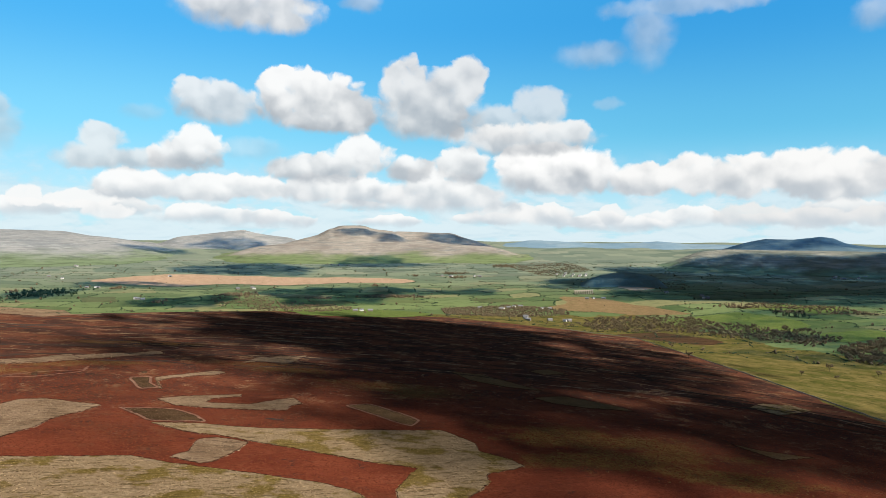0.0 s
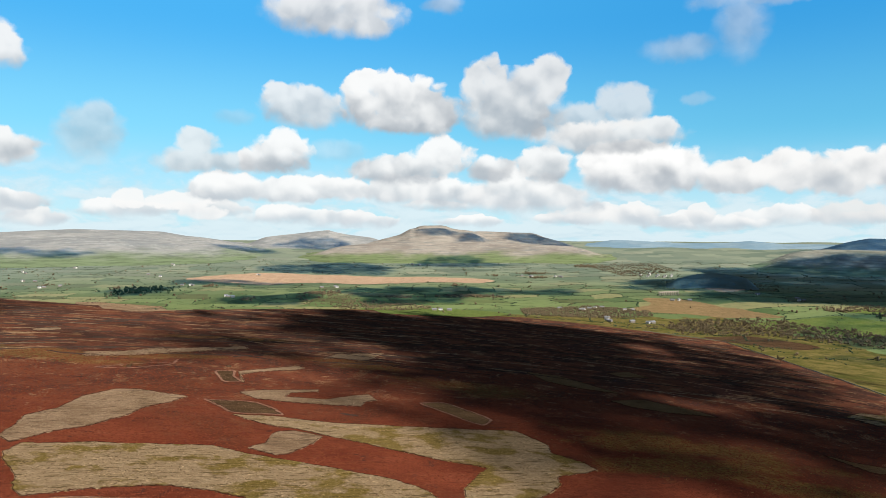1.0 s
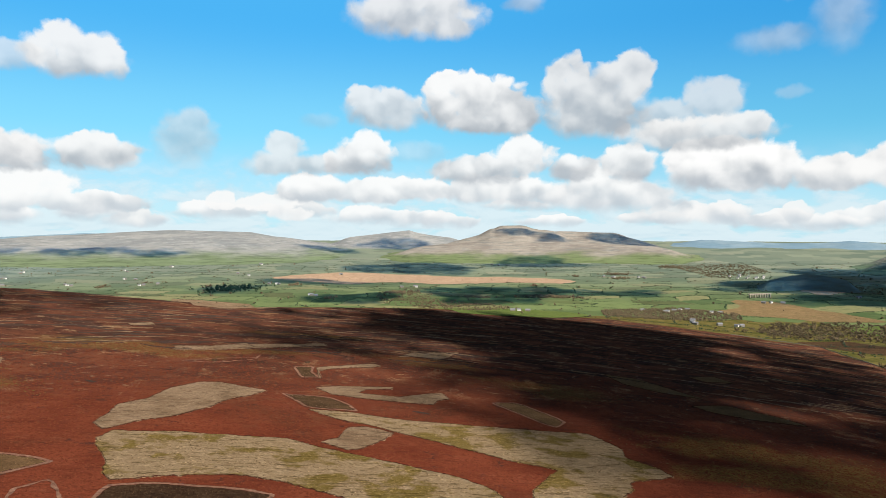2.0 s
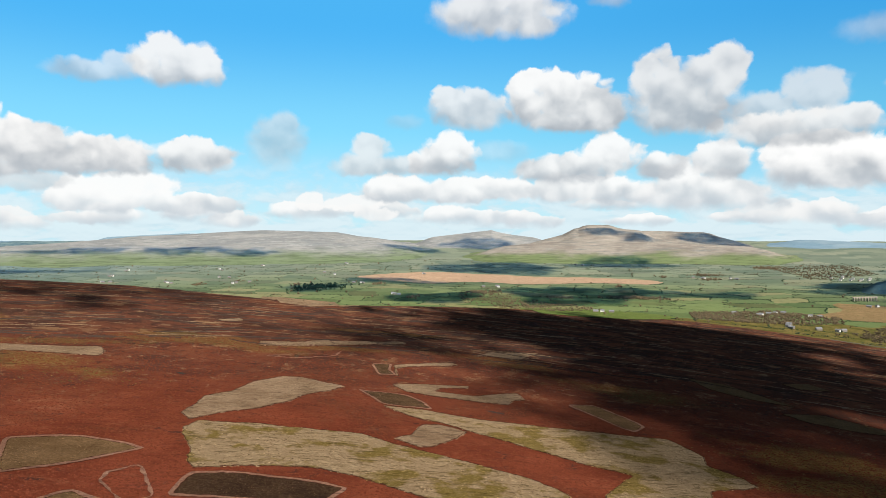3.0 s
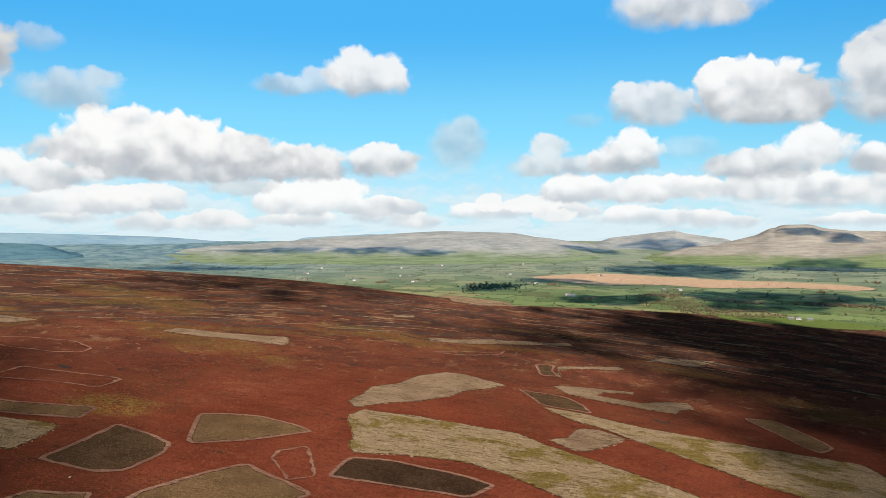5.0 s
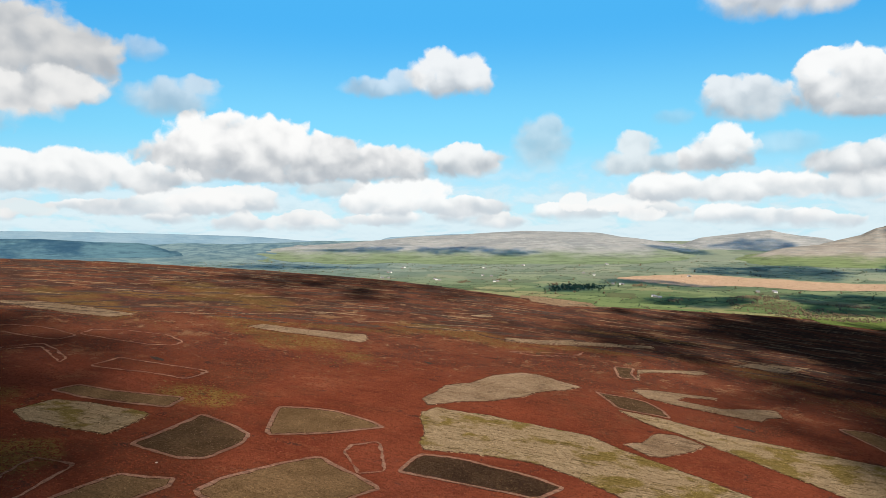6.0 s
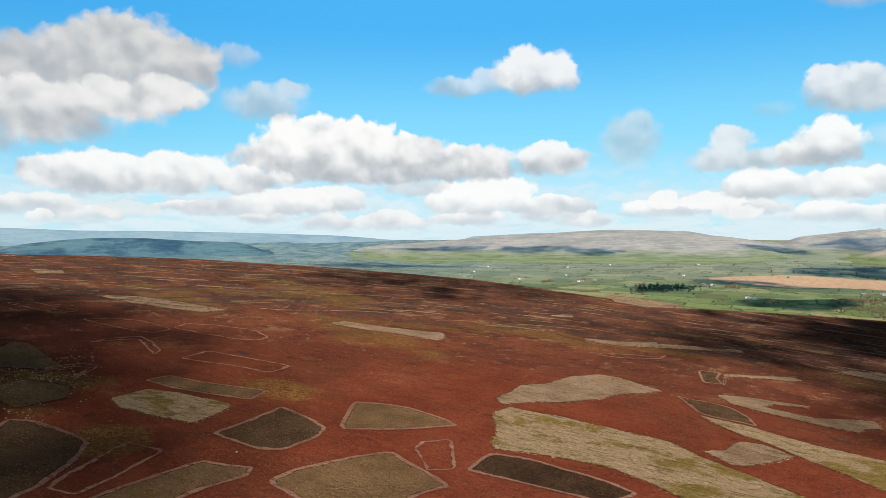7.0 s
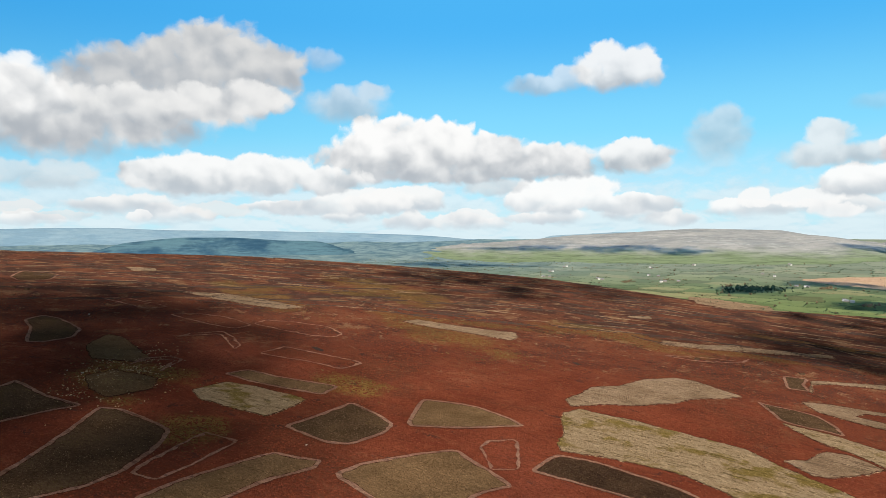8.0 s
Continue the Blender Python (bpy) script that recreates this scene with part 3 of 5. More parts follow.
# ---- the fells ----
def fell(name, label, dist, crest, mat, front=20.0, back=8.0, rough=1.0, seed=1, step=0.0, sink=0.0):
    """A hill whose crest runs across the view: crest lists (azimuth, height) in degrees seen from the flight."""
    azs = np.array([c[0] for c in crest][::-1])
    els = np.array([c[1] for c in crest][::-1])
    n, fine = 260, np.linspace(azs[0], azs[-1], 260)
    el = np.interp(fine, azs, els)
    el[1:-1] = np.convolve(el, np.array([1, 2, 1]) / 4.0, "valid")
    vs = np.concatenate([np.linspace(-1, -0.3, 22), np.linspace(-0.27, 0.27, 19), np.linspace(0.3, 1, 8)])
    a, v = np.meshgrid(np.radians(fine), vs, indexing="ij")
    r = (dist + np.where(v < 0, front, back) * v) * UNIT
    x, y = 18.0 - r * np.sin(a), 6.0 + r * np.cos(a)
    low = land(x, y)[0] - 8.0
    top = EYE_Z + dist * UNIT * np.tan(np.radians(el))[:, None]
    ends = smooth(np.minimum(np.arange(n), n - 1 - np.arange(n)) / 50.0)[:, None]
    s = 1 - np.abs(v)
    s = 0.5 * s * s * (3 - 2 * s) + 0.5 * s ** 1.6
    if step:
        s = s + step * np.sin(s * 25.1) / 25.1
    relief = waves(x, y, 420, seed, 5)
    gully = waves(x, y * 0.5, 170, seed + 20, 2)
    z = low + np.maximum(top - low, 0) * s * ends + (relief * 9.0 + gully * 3.0) * rough * s * (1 - s) * 4
    thing = new(name)
    foot = Vector((float(x[n // 2, 30]), float(y[n // 2, 30]), float(low[n // 2, 30])))
    thing.location = foot
    for part_name, rows in (("lower_slope", slice(0, 23)), ("summit", slice(22, len(vs)))):
        px, py, pz = x[:, rows], y[:, rows], z[:, rows]
        m = px.shape[1]
        verts = np.stack([px, py, pz], -1).reshape(-1, 3) - np.array(foot[:])
        k = (np.arange(n - 1)[:, None] * m + np.arange(m - 1)[None]).ravel()
        me = mesh_of(part_name, verts.tolist(), np.stack([k, k + m, k + m + 1, k + 1], -1).tolist())
        if sum(p.normal.z for p in me.polygons) < 0:
            me.flip_normals()
        smooth_shade(me)
        me.materials.append(mat)
        ob = new(part_name, me)
        ob.parent = thing
    return tagged(thing, label, "hill", "fells on the skyline")


# base colours paled and blued in place of haze, most in the farthest fells
TAN_FELL = fell_material("fell_grass", (0.124, 0.110, 0.097), (0.163, 0.147, 0.129), (0.078, 0.092, 0.092), (0.084, 0.108, 0.052), (-34, 4), 0.35)
GREY_FELL = fell_material("fell_limestone", (0.122, 0.126, 0.128), (0.158, 0.158, 0.154), (0.088, 0.104, 0.112), (0.088, 0.114, 0.066), (-40, 20), 0.40)
SCAR = fell_material("scar_grass", (0.086, 0.095, 0.081), (0.132, 0.130, 0.112), (0.051, 0.066, 0.068), (0.070, 0.101, 0.068), (-60, -20))
HAZE_BLUE_FELL = fell_material("fell_distant_haze", (0.092, 0.142, 0.181), (0.118, 0.163, 0.194), (0.078, 0.124, 0.160), scars=0.15)
HAZE_PALE_FELL = fell_material("fell_far_haze", (0.078, 0.124, 0.162), (0.098, 0.144, 0.178), (0.066, 0.110, 0.148), scars=0.15)
# dark blue stands in for haze and for the cloud shadow on the fell
HAZE_DARK_FELL = fell_material("fell_dark_haze", (0.048, 0.080, 0.105), (0.062, 0.094, 0.115), (0.040, 0.066, 0.084), scars=0.15)
HAZE_RISE = fell_material("wooded_plain_haze", (0.014, 0.036, 0.060), (0.040, 0.078, 0.098), (0.010, 0.026, 0.046), scars=0.15)
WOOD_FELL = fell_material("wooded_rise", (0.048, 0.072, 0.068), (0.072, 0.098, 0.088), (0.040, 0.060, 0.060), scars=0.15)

fell("flat_topped_fell", "flat-topped fell with stepped tawny slopes and grey cap", 94,
     [(15.7, -1.17), (12.2, -0.67), (11.0, -0.36), (10.5, -0.22), (9.9, 0.10), (9.6, 0.26), (9.2, 0.33), (8.9, 0.48), (8.5, 0.55), (7.0, 0.57),
      (6.6, 0.50), (6.2, 0.34), (5.6, 0.22), (4.9, 0.17), (4.4, 0.10), (3.9, -0.12), (3.2, -0.44), (1.1, -0.61), (-1.2, -0.93), (-4.0, -1.28)], TAN_FELL, 12, 5, 0.35, 3, 1.2)
fell("fell_plateau", "long level fell plateau of brown grass behind the summit", 99,
     [(6.7, -0.41), (5.0, 0.02), (4.0, 0.09), (3.0, 0.08), (1.1, 0.0), (-0.3, -0.02), (-0.8, -0.12), (-1.4, -0.36), (-3.1, -0.82), (-5.0, -1.18)], TAN_FELL, 8, 5, 0.4, 4)
fell("fell_shoulder", "broad tawny grass shoulder below the fell", 82,
     [(20.5, -1.9), (19.1, -1.69), (16.1, -1.25), (13.1, -0.95), (8.6, -0.72), (3.9, -0.80), (-0.7, -0.95), (-4.5, -1.18), (-6.8, -1.5), (-9.0, -1.9)], TAN_FELL, 9, 8, 0.5, 5)
fell("pointed_fell", "small pointed grey-brown fell on the skyline", 98,
     [(23.6, -0.74), (20.8, -0.38), (18.9, -0.16), (17.6, 0.0), (16.7, 0.10), (16.3, 0.15), (15.9, 0.02), (15.4, -0.10), (14.4, -0.27), (12.2, -0.53), (10.4, -0.89)], GREY_FELL, 9, 5, 0.5, 6)
fell("long_fell", "long whaleback fell of pale grass and limestone", 96,
     [(60.0, -1.5), (54.0, -1.10), (50.0, -0.86), (47.2, -0.64), (44.5, -0.37), (40.9, -0.20), (37.4, 0.01), (34.9, 0.13), (32.5, 0.07), (29.0, -0.03), (28.3, -0.16), (27.2, -0.37),
      (25.0, -0.53), (22.3, -0.77), (19.0, -1.0)], GREY_FELL, 26, 6, 0.9, 7)
fell("haze_blue_fell", "distant fell behind the long ridge, coloured blue for haze", 102,
     [(48.2, -0.49), (44.0, -0.28), (40.9, -0.12), (38.7, -0.18), (36.6, -0.35)], HAZE_BLUE_FELL, 4, 3, 0.5, 8)
fell("low_fell", "low far fells, coloured blue-grey for distance haze", 101,
     [(-1.0, -1.20), (-3.1, -1.05), (-6.8, -0.52), (-10.0, -0.68), (-12.7, -0.79), (-15.4, -0.72), (-17.1, -0.57), (-19.2, -0.77), (-22.1, -0.78), (-24.4, -0.79), (-30, -0.9), (-40, -0.9)], HAZE_BLUE_FELL, 8, 4, 0.6, 9)
fell("crouching_fell", "steep-ended fell coloured dark blue for haze and cloud shadow", 96,
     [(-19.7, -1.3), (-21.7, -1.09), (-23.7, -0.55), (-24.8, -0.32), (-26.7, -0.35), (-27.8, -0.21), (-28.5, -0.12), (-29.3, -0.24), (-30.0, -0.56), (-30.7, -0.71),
      (-31.7, -0.85), (-33.7, -0.95), (-38, -1.2)], HAZE_DARK_FELL, 8, 4, 0.8, 10)
fell("limestone_scar", "grey-green limestone scar with a level edge", 76,
     [(-15.5, -2.2), (-17.5, -1.90), (-19.6, -1.38), (-22.1, -1.13), (-24.8, -1.17), (-28.6, -1.15), (-32.7, -1.15), (-36.3, -1.33), (-42, -1.6)], SCAR, 10, 8, 1.0, 11)
fell("wooded_knoll", "dark wooded knoll in the valley", 56,
     [(-10.4, -3.9), (-11.6, -3.6), (-13.2, -3.20), (-14.4, -3.02), (-15.6, -3.18), (-16.8, -3.4), (-18.2, -3.9)], WOOD_FELL, 3, 4, 1.0, 12)
fell("dark_rise", "low wooded rise across the plain, coloured dark blue for haze", 88,
     [(84, -1.2), (81.7, -0.96), (77.4, -0.50), (75.7, -0.38), (71.9, -0.41), (68.4, -0.66), (64.8, -0.78), (61.2, -1.18)], HAZE_RISE, 5, 5, 0.6, 13)
fell("remote_fell", "far fells along the horizon, coloured pale blue for haze", 105,
     [(100, 0.1), (91.2, 0.32), (88.0, 0.31), (84.6, 0.38), (80.9, 0.38), (76.9, 0.19), (70.6, 0.12), (63.9, -0.05), (54.6, -0.37), (48, -0.8)], HAZE_PALE_FELL, 4, 2, 0.4, 14)


# ---- burnt and mown parcels of the moor ----
from mathutils.geometry import delaunay_2d_cdt

LOOKS = {
    "straw": (STRAW, False, "straw_patch", "pale straw-coloured mown patch in the heather"),
    # pale patches under cloud shadow, given a darker brown to deepen the shade
    "dimmed": (BROWN, False, "dimmed_patch", "pale grass patch coloured dull brown for cloud shadow"),
    "tussock": (TUSSOCK, False, "tussock_patch", "tawny tussock-grass patch with yellow-green flecks"),
    "brown_bordered": (BROWN, True, "bordered_patch", "brown cut heather patch with a pale mown border"),
    "dark_bordered": (DARK, True, "bordered_patch", "dark regrowing heather patch with a pale mown border"),
    "black_bordered": (BLACK, True, "bordered_patch", "charred black-brown heather strip with a pale mown border"),
    "ring": (None, True, "mown_ring", "thin pale mown line looped round standing heather"),
}


def chaikin(pts, times=2, cut=0.20):
    for _ in range(times):
        out = []
        for (ax, ay), (bx, by) in zip(pts, pts[1:] + pts[:1]):
            out += [((1 - cut) * ax + cut * bx, (1 - cut) * ay + cut * by), (cut * ax + (1 - cut) * bx, cut * ay + (1 - cut) * by)]
        pts = out
    return pts


def ragged(pts, step, amount):
    out = []
    for (ax, ay), (bx, by) in zip(pts, pts[1:] + pts[:1]):
        d = math.hypot(bx - ax, by - ay)
        n = max(1, int(d / step))
        for k in range(n):
            x, y = ax + (bx - ax) * k / n, ay + (by - ay) * k / n
            v = 0.5 * noise.noise_vector(Vector((x * 0.12, y * 0.12, 0.5))) + 0.8 * noise.noise_vector(Vector((x * 0.45, y * 0.45, 2.5)))
            out.append((x + amount * v.x, y + amount * v.y))
    return out


def inset(pts, depth, uneven=0.0):
    n = len(pts)
    area = sum(pts[i - 1][0] * pts[i][1] - pts[i][0] * pts[i - 1][1] for i in range(n))
    sign = 1 if area > 0 else -1
    out = []
    for i in range(n):
        (ax, ay), (bx, by) = pts[i - 2], pts[(i + 2) % n]
        d = depth * (1 + uneven * noise.noise(Vector((pts[i][0] * 0.16, pts[i][1] * 0.16, 7.0))))
        tx, ty = bx - ax, by - ay
        k = math.hypot(tx, ty) or 1.0
        out.append((pts[i][0] - sign * ty / k * d, pts[i][1] + sign * tx / k * d))
    return out


def draped(name, outline, lift, mat, grid=7.0):
    """A sheet over the ground inside the outline."""
    pts = [Vector(p) for p in outline]
    edges = [(i, (i + 1) % len(outline)) for i in range(len(outline))]
    xs, ys = [p[0] for p in outline], [p[1] for p in outline]
    for x in np.arange(min(xs), max(xs), grid):
        for y in np.arange(min(ys), max(ys), grid):
            pts.append(Vector((x + random.uniform(-1, 1), y + random.uniform(-1, 1))))
    co, _, faces, _, _, _ = delaunay_2d_cdt(pts, edges, [], 1, 0.001)
    z = land([c.x for c in co], [c.y for c in co])[0]
    me = mesh_of(name, [(c.x, c.y, float(h) + lift) for c, h in zip(co, z)], faces)
    smooth_shade(me)
    me.materials.append(mat)
    return me


def band(name, outline, rim, lift, mat, gaps=0.0):
    """A closed strip over the ground between two outlines of equal count."""
    n = len(outline)
    pts = outline + rim
    z = land([p[0] for p in pts], [p[1] for p in pts])[0]
    verts = [(p[0], p[1], float(h) + lift) for p, h in zip(pts, z)]
    faces = [(i, (i + 1) % n, n + (i + 1) % n, n + i) for i in range(n)]
    me = mesh_of(name, verts, faces)
    up = sum(p.normal.z for p in me.polygons)
    if up < 0:
        me.flip_normals()
    smooth_shade(me)
    me.materials.append(mat)
    return me


# the shade among the stems at a heather edge is put into this colour
SHADE_STEMS = cut_material("shaded_stems", (0.030, 0.012, 0.0075), (0.042, 0.016, 0.010), (0.054, 0.021, 0.013))


def lip(name, outline, wide, tall, mat):
    """The standing edge of taller growth along an outline: a low uneven ridge."""
    mid, inner = inset(outline, 0.5 * wide), inset(outline, wide)
    n = len(outline)
    pts = outline + mid + inner
    z = land([p[0] for p in pts], [p[1] for p in pts])[0]
    up = [0.05] * n + [tall * (0.55 + 0.6 * abs(math.sin(2.3 * i) * math.cos(0.7 * i))) for i in range(n)] + [0.05] * n
    verts = [(p[0], p[1], float(h) + u) for p, h, u in zip(pts, z, up)]
    faces = [(r * n + i, r * n + (i + 1) % n, (r + 1) * n + (i + 1) % n, (r + 1) * n + i) for r in (0, 1) for i in range(n)]
    me = mesh_of(name, verts, faces)
    if sum(p.normal.z for p in me.polygons) < 0:
        me.flip_normals()
    me.materials.append(mat)
    return me


PARCELS = []


def parcel(look_of, corners):
    mat, bordered, name, label = LOOKS[look_of]
    outline = ragged(chaikin([(float(x), float(y)) for x, y in corners], 2 if bordered else 1, 0.12 if bordered else 0.06), 1.2, 0.5 if bordered else 1.05)
    cx, cy = sum(p[0] for p in outline) / len(outline), sum(p[1] for p in outline) / len(outline)
    if mat is None:
        thing = new(name, band(name, outline, inset(outline, 1.4, 1.3), 0.30, BORDER))
        return tagged(thing, label, "mown line", "managed moor parcels")
    thing = new(name)
    thing.location = (cx, cy, height(cx, cy))
    inner = inset(outline, 1.9, 0.5) if bordered else outline
    pieces = [("cut_surface", draped("cut_surface", inner, 0.24, mat), "")]
    if bordered:
        pieces.append(("mown_border", band("mown_border", outline, inner, 0.30, BORDER), "pale mown strip round the patch"))
    pieces.append(("heather_edge", lip("heather_edge", outline if not bordered else inner, 0.6, 0.55 if not bordered else 0.45, SHADE_STEMS), "taller heather edge, the shade among its stems painted dark"))
    for part_name, me, part_label in pieces:
        me.transform(Matrix.Translation((-cx, -cy, -thing.location.z)))
        ob = new(part_name, me)
        ob.parent = thing
        tagged(ob, part_label)
    PARCELS.append((look_of, outline, inner, thing))
    return tagged(thing, label, "moor patch", "managed moor parcels")


parcel("straw", [(-234, 290), (-239, 307), (-248, 324), (-245, 346), (-252, 379), (-248, 403), (-236, 410), (-201, 407), (-202, 392), (-208, 372), (-206, 350), (-210, 322), (-217, 305), (-221, 282)])
parcel("tussock", [(-215, 270), (-217, 284), (-201, 290), (-192, 297), (-178, 301), (-159, 310), (-141, 315), (-117, 308), (-102, 307), (-84, 304), (-62, 301), (-49, 298), (-34, 290), (-24, 271), (-38, 246), (-64, 247), (-84, 251), (-105, 255), (-117, 257), (-133, 257), (-146, 251), (-162, 240), (-173, 228), (-181, 232), (-192, 248), (-206, 259)])
parcel("straw", [(-127, 318), (-122, 329), (-125, 352), (-117, 359), (-99, 354), (-100, 337), (-104, 319), (-109, 311)])
parcel("tussock", [(-161, 377), (-136, 383), (-105, 384), (-60, 398), (-27, 406), (1, 416), (19, 393), (21, 376), (37, 364), (43, 353), (35, 344), (22, 333), (23, 321), (17, 306), (8, 289), (-18, 283), (-20, 298), (-17, 314), (-12, 334), (-36, 337), (-68, 347), (-98, 356), (-118, 363), (-135, 364)])
parcel("dark_bordered", [(-191, 405), (-182, 408), (-160, 414), (-144, 403), (-132, 387), (-143, 384), (-162, 379), (-177, 393)])
parcel("straw", [(-181, 436), (-168, 451), (-137, 473), (-136, 463), (-151, 451), (-150, 437), (-124, 443), (-117, 456), (-102, 474), (-93, 458), (-99, 448), (-98, 434), (-120, 426), (-140, 423), (-163, 421)])
parcel("brown_bordered", [(-67, 464), (-49, 477), (-13, 441), (-18, 420), (-25, 424), (-44, 443)])
parcel("dark_bordered", [(-227, 497), (-214, 509), (-205, 485), (-192, 470), (-203, 459)])
parcel("straw", [(-212, 507), (-202, 521), (-182, 558), (-173, 552), (-176, 539), (-198, 511), (-204, 493), (-190, 468), (-192, 467)])
parcel("straw", [(-176, 605), (-174, 647), (-133, 686), (-137, 634), (-141, 619), (-164, 620)])
parcel("straw", [(-344, 515), (-322, 543), (-305, 570), (-258, 631), (-249, 618), (-289, 556), (-309, 521), (-331, 496)])
parcel("ring", [(-302, 459), (-288, 486), (-267, 513), (-271, 528), (-262, 505), (-278, 468)])
parcel("straw", [(-460, 323), (-467, 342), (-434, 361), (-398, 395), (-382, 383), (-374, 369), (-404, 352), (-441, 329)])
parcel("straw", [(-338, 496), (-311, 576), (-293, 559), (-323, 508)])
parcel("dimmed", [(8, 662), (37, 660), (61, 631), (88, 593), (53, 599), (24, 619)])
parcel("dimmed", [(73, 556), (103, 578), (136, 556), (151, 535), (113, 533), (88, 540)])
parcel("dimmed", [(88, 714), (114, 740), (131, 710), (101, 695)])
parcel("tussock", [(268, 601), (291, 629), (322, 635), (332, 613), (283, 575)])
parcel("dimmed", [(187, 450), (203, 437), (235, 430), (204, 415)])
parcel("straw", [(-453, 597), (-449, 629), (-434, 615), (-440, 587)])
parcel("dark_bordered", [(-218, 19), (-230, 28), (-251, 42), (-287, 63), (-293, 67), (-287, 75), (-270, 83), (-253, 88), (-234, 78), (-217, 64), (-207, 50), (-205, 36), (-202, 27)])
parcel("ring", [(-216, 64), (-248, 99), (-241, 103), (-232, 109), (-216, 88), (-204, 71)])
parcel("brown_bordered", [(-192, 59), (-205, 81), (-217, 116), (-207, 123), (-201, 130), (-194, 124), (-191, 106), (-183, 88), (-172, 68)])
parcel("dark_bordered", [(-243, 131), (-252, 151), (-266, 176), (-240, 179), (-228, 178), (-219, 167), (-212, 148), (-217, 139), (-230, 135)])
parcel("brown_bordered", [(-259, 212), (-224, 180), (-212, 208), (-204, 235), (-216, 236), (-236, 233), (-251, 223)])
parcel("ring", [(-191, 197), (-196, 205), (-192, 220), (-164, 197), (-168, 185), (-178, 191)])
parcel("brown_bordered", [(-187, 127), (-193, 143), (-194, 164), (-192, 186), (-174, 185), (-152, 184), (-152, 170), (-146, 151), (-154, 132)])
parcel("black_bordered", [(-162, 199), (-172, 223), (-162, 232), (-146, 238), (-124, 244), (-111, 243), (-112, 224), (-128, 216), (-149, 206)])
parcel("brown_bordered", [(-334, 133), (-339, 149), (-317, 160), (-293, 183), (-280, 167), (-292, 156), (-315, 141)])
parcel("tussock", [(-308, 110), (-318, 130), (-306, 141), (-276, 157), (-263, 139), (-258, 129), (-278, 117), (-293, 109)])
parcel("dark_bordered", [(-431, 47), (-475, 53), (-504, 51), (-520, 64), (-505, 74), (-465, 82), (-440, 74), (-429, 58)])
parcel("dimmed", [(-417, 77), (-447, 94), (-437, 102), (-376, 106), (-370, 96), (-385, 76)])
parcel("dark_bordered", [(-337, 17), (-338, 32), (-348, 39), (-315, 50), (-297, 62), (-292, 44), (-284, 30), (-291, 17)])
parcel("ring", [(-514, 146), (-513, 170), (-499, 186), (-462, 195), (-450, 177), (-480, 159)])
parcel("ring", [(-467, 196), (-483, 212), (-470, 230), (-445, 250), (-420, 248), (-410, 235), (-419, 221), (-442, 210)])
parcel("ring", [(-431, 131), (-441, 145), (-444, 167), (-426, 168), (-398, 165), (-389, 157), (-414, 160), (-435, 162)])
parcel("ring", [(-375, 167), (-390, 191), (-362, 206), (-336, 221), (-325, 199), (-347, 190), (-363, 175)])
parcel("ring", [(-592, 111), (-595, 131), (-548, 156), (-541, 136)])
parcel("straw", [(-631, 185), (-615, 222), (-579, 247), (-534, 268), (-527, 243), (-553, 222), (-584, 202)])
parcel("dark_bordered", [(-723, 53), (-773, 67), (-742, 97), (-701, 85), (-696, 58)])
parcel("dimmed", [(-348, 68), (-356, 83), (-333, 100), (-314, 93), (-306, 72), (-322, 67)])
parcel("straw", [(-816, 169), (-810, 201), (-779, 196), (-780, 171)])
# straw on the brow, its pale colour also standing in for sunlight there
parcel("straw", [(-1187, 1717), (-1034, 1650), (-891, 1642), (-443, 907), (-477, 823), (-522, 809)])
parcel("ring", [(-363, 91), (-379, 101), (-379, 116), (-369, 122), (-354, 110), (-345, 103), (-361, 111), (-368, 117), (-374, 103)])



# ---- unseen clouds added above and behind the flight to shadow the land ----
def vapour():
    m, g = material("cloud_vapour")
    finish(g, g.mix(g.noise(place(g), 0.01, 3.0), (0.78, 0.79, 0.80), (0.86, 0.86, 0.86)), 1.0, spec=0.0)
    return m


def tinted_vapour():
    """Thin cloud, tinted so that its shadows turn blue in place of haze."""
    m, g = material("tinted_vapour")
    white, clear, both = g.node("ShaderNodeBsdfDiffuse"), g.node("ShaderNodeBsdfTransparent"), g.node("ShaderNodeMixShader")
    white.inputs[0].default_value = (0.84, 0.84, 0.85, 1.0)
    clear.inputs[0].default_value = (0.60, 0.82, 1.0, 1.0)
    both.inputs[0].default_value = 0.20
    g.put(both.inputs[1], clear.outputs[0])
    g.put(both.inputs[2], white.outputs[0])
    g.put(g.node("ShaderNodeOutputMaterial").inputs[0], both.outputs[0])
    return m


VAPOUR, TINTED_VAPOUR = vapour(), tinted_vapour()


def ball(level):
    bm = bmesh.new()
    bmesh.ops.create_icosphere(bm, subdivisions=level, radius=1.0)
    co = np.array([v.co[:] for v in bm.verts])
    faces = np.array([[v.index for v in f.verts] for f in bm.faces])
    bm.free()
    return co, faces


BALLS = {k: ball(k) for k in (1, 2)}
SCRAP = (np.array([(1, 0, 0), (0, 1, 0), (-1, 0, 0), (0, -1, 0), (0, 0, 1), (0, 0, -1)], float),
         np.array([(0, 1, 4), (1, 2, 4), (2, 3, 4), (3, 0, 4), (1, 0, 5), (2, 1, 5), (3, 2, 5), (0, 3, 5)]))


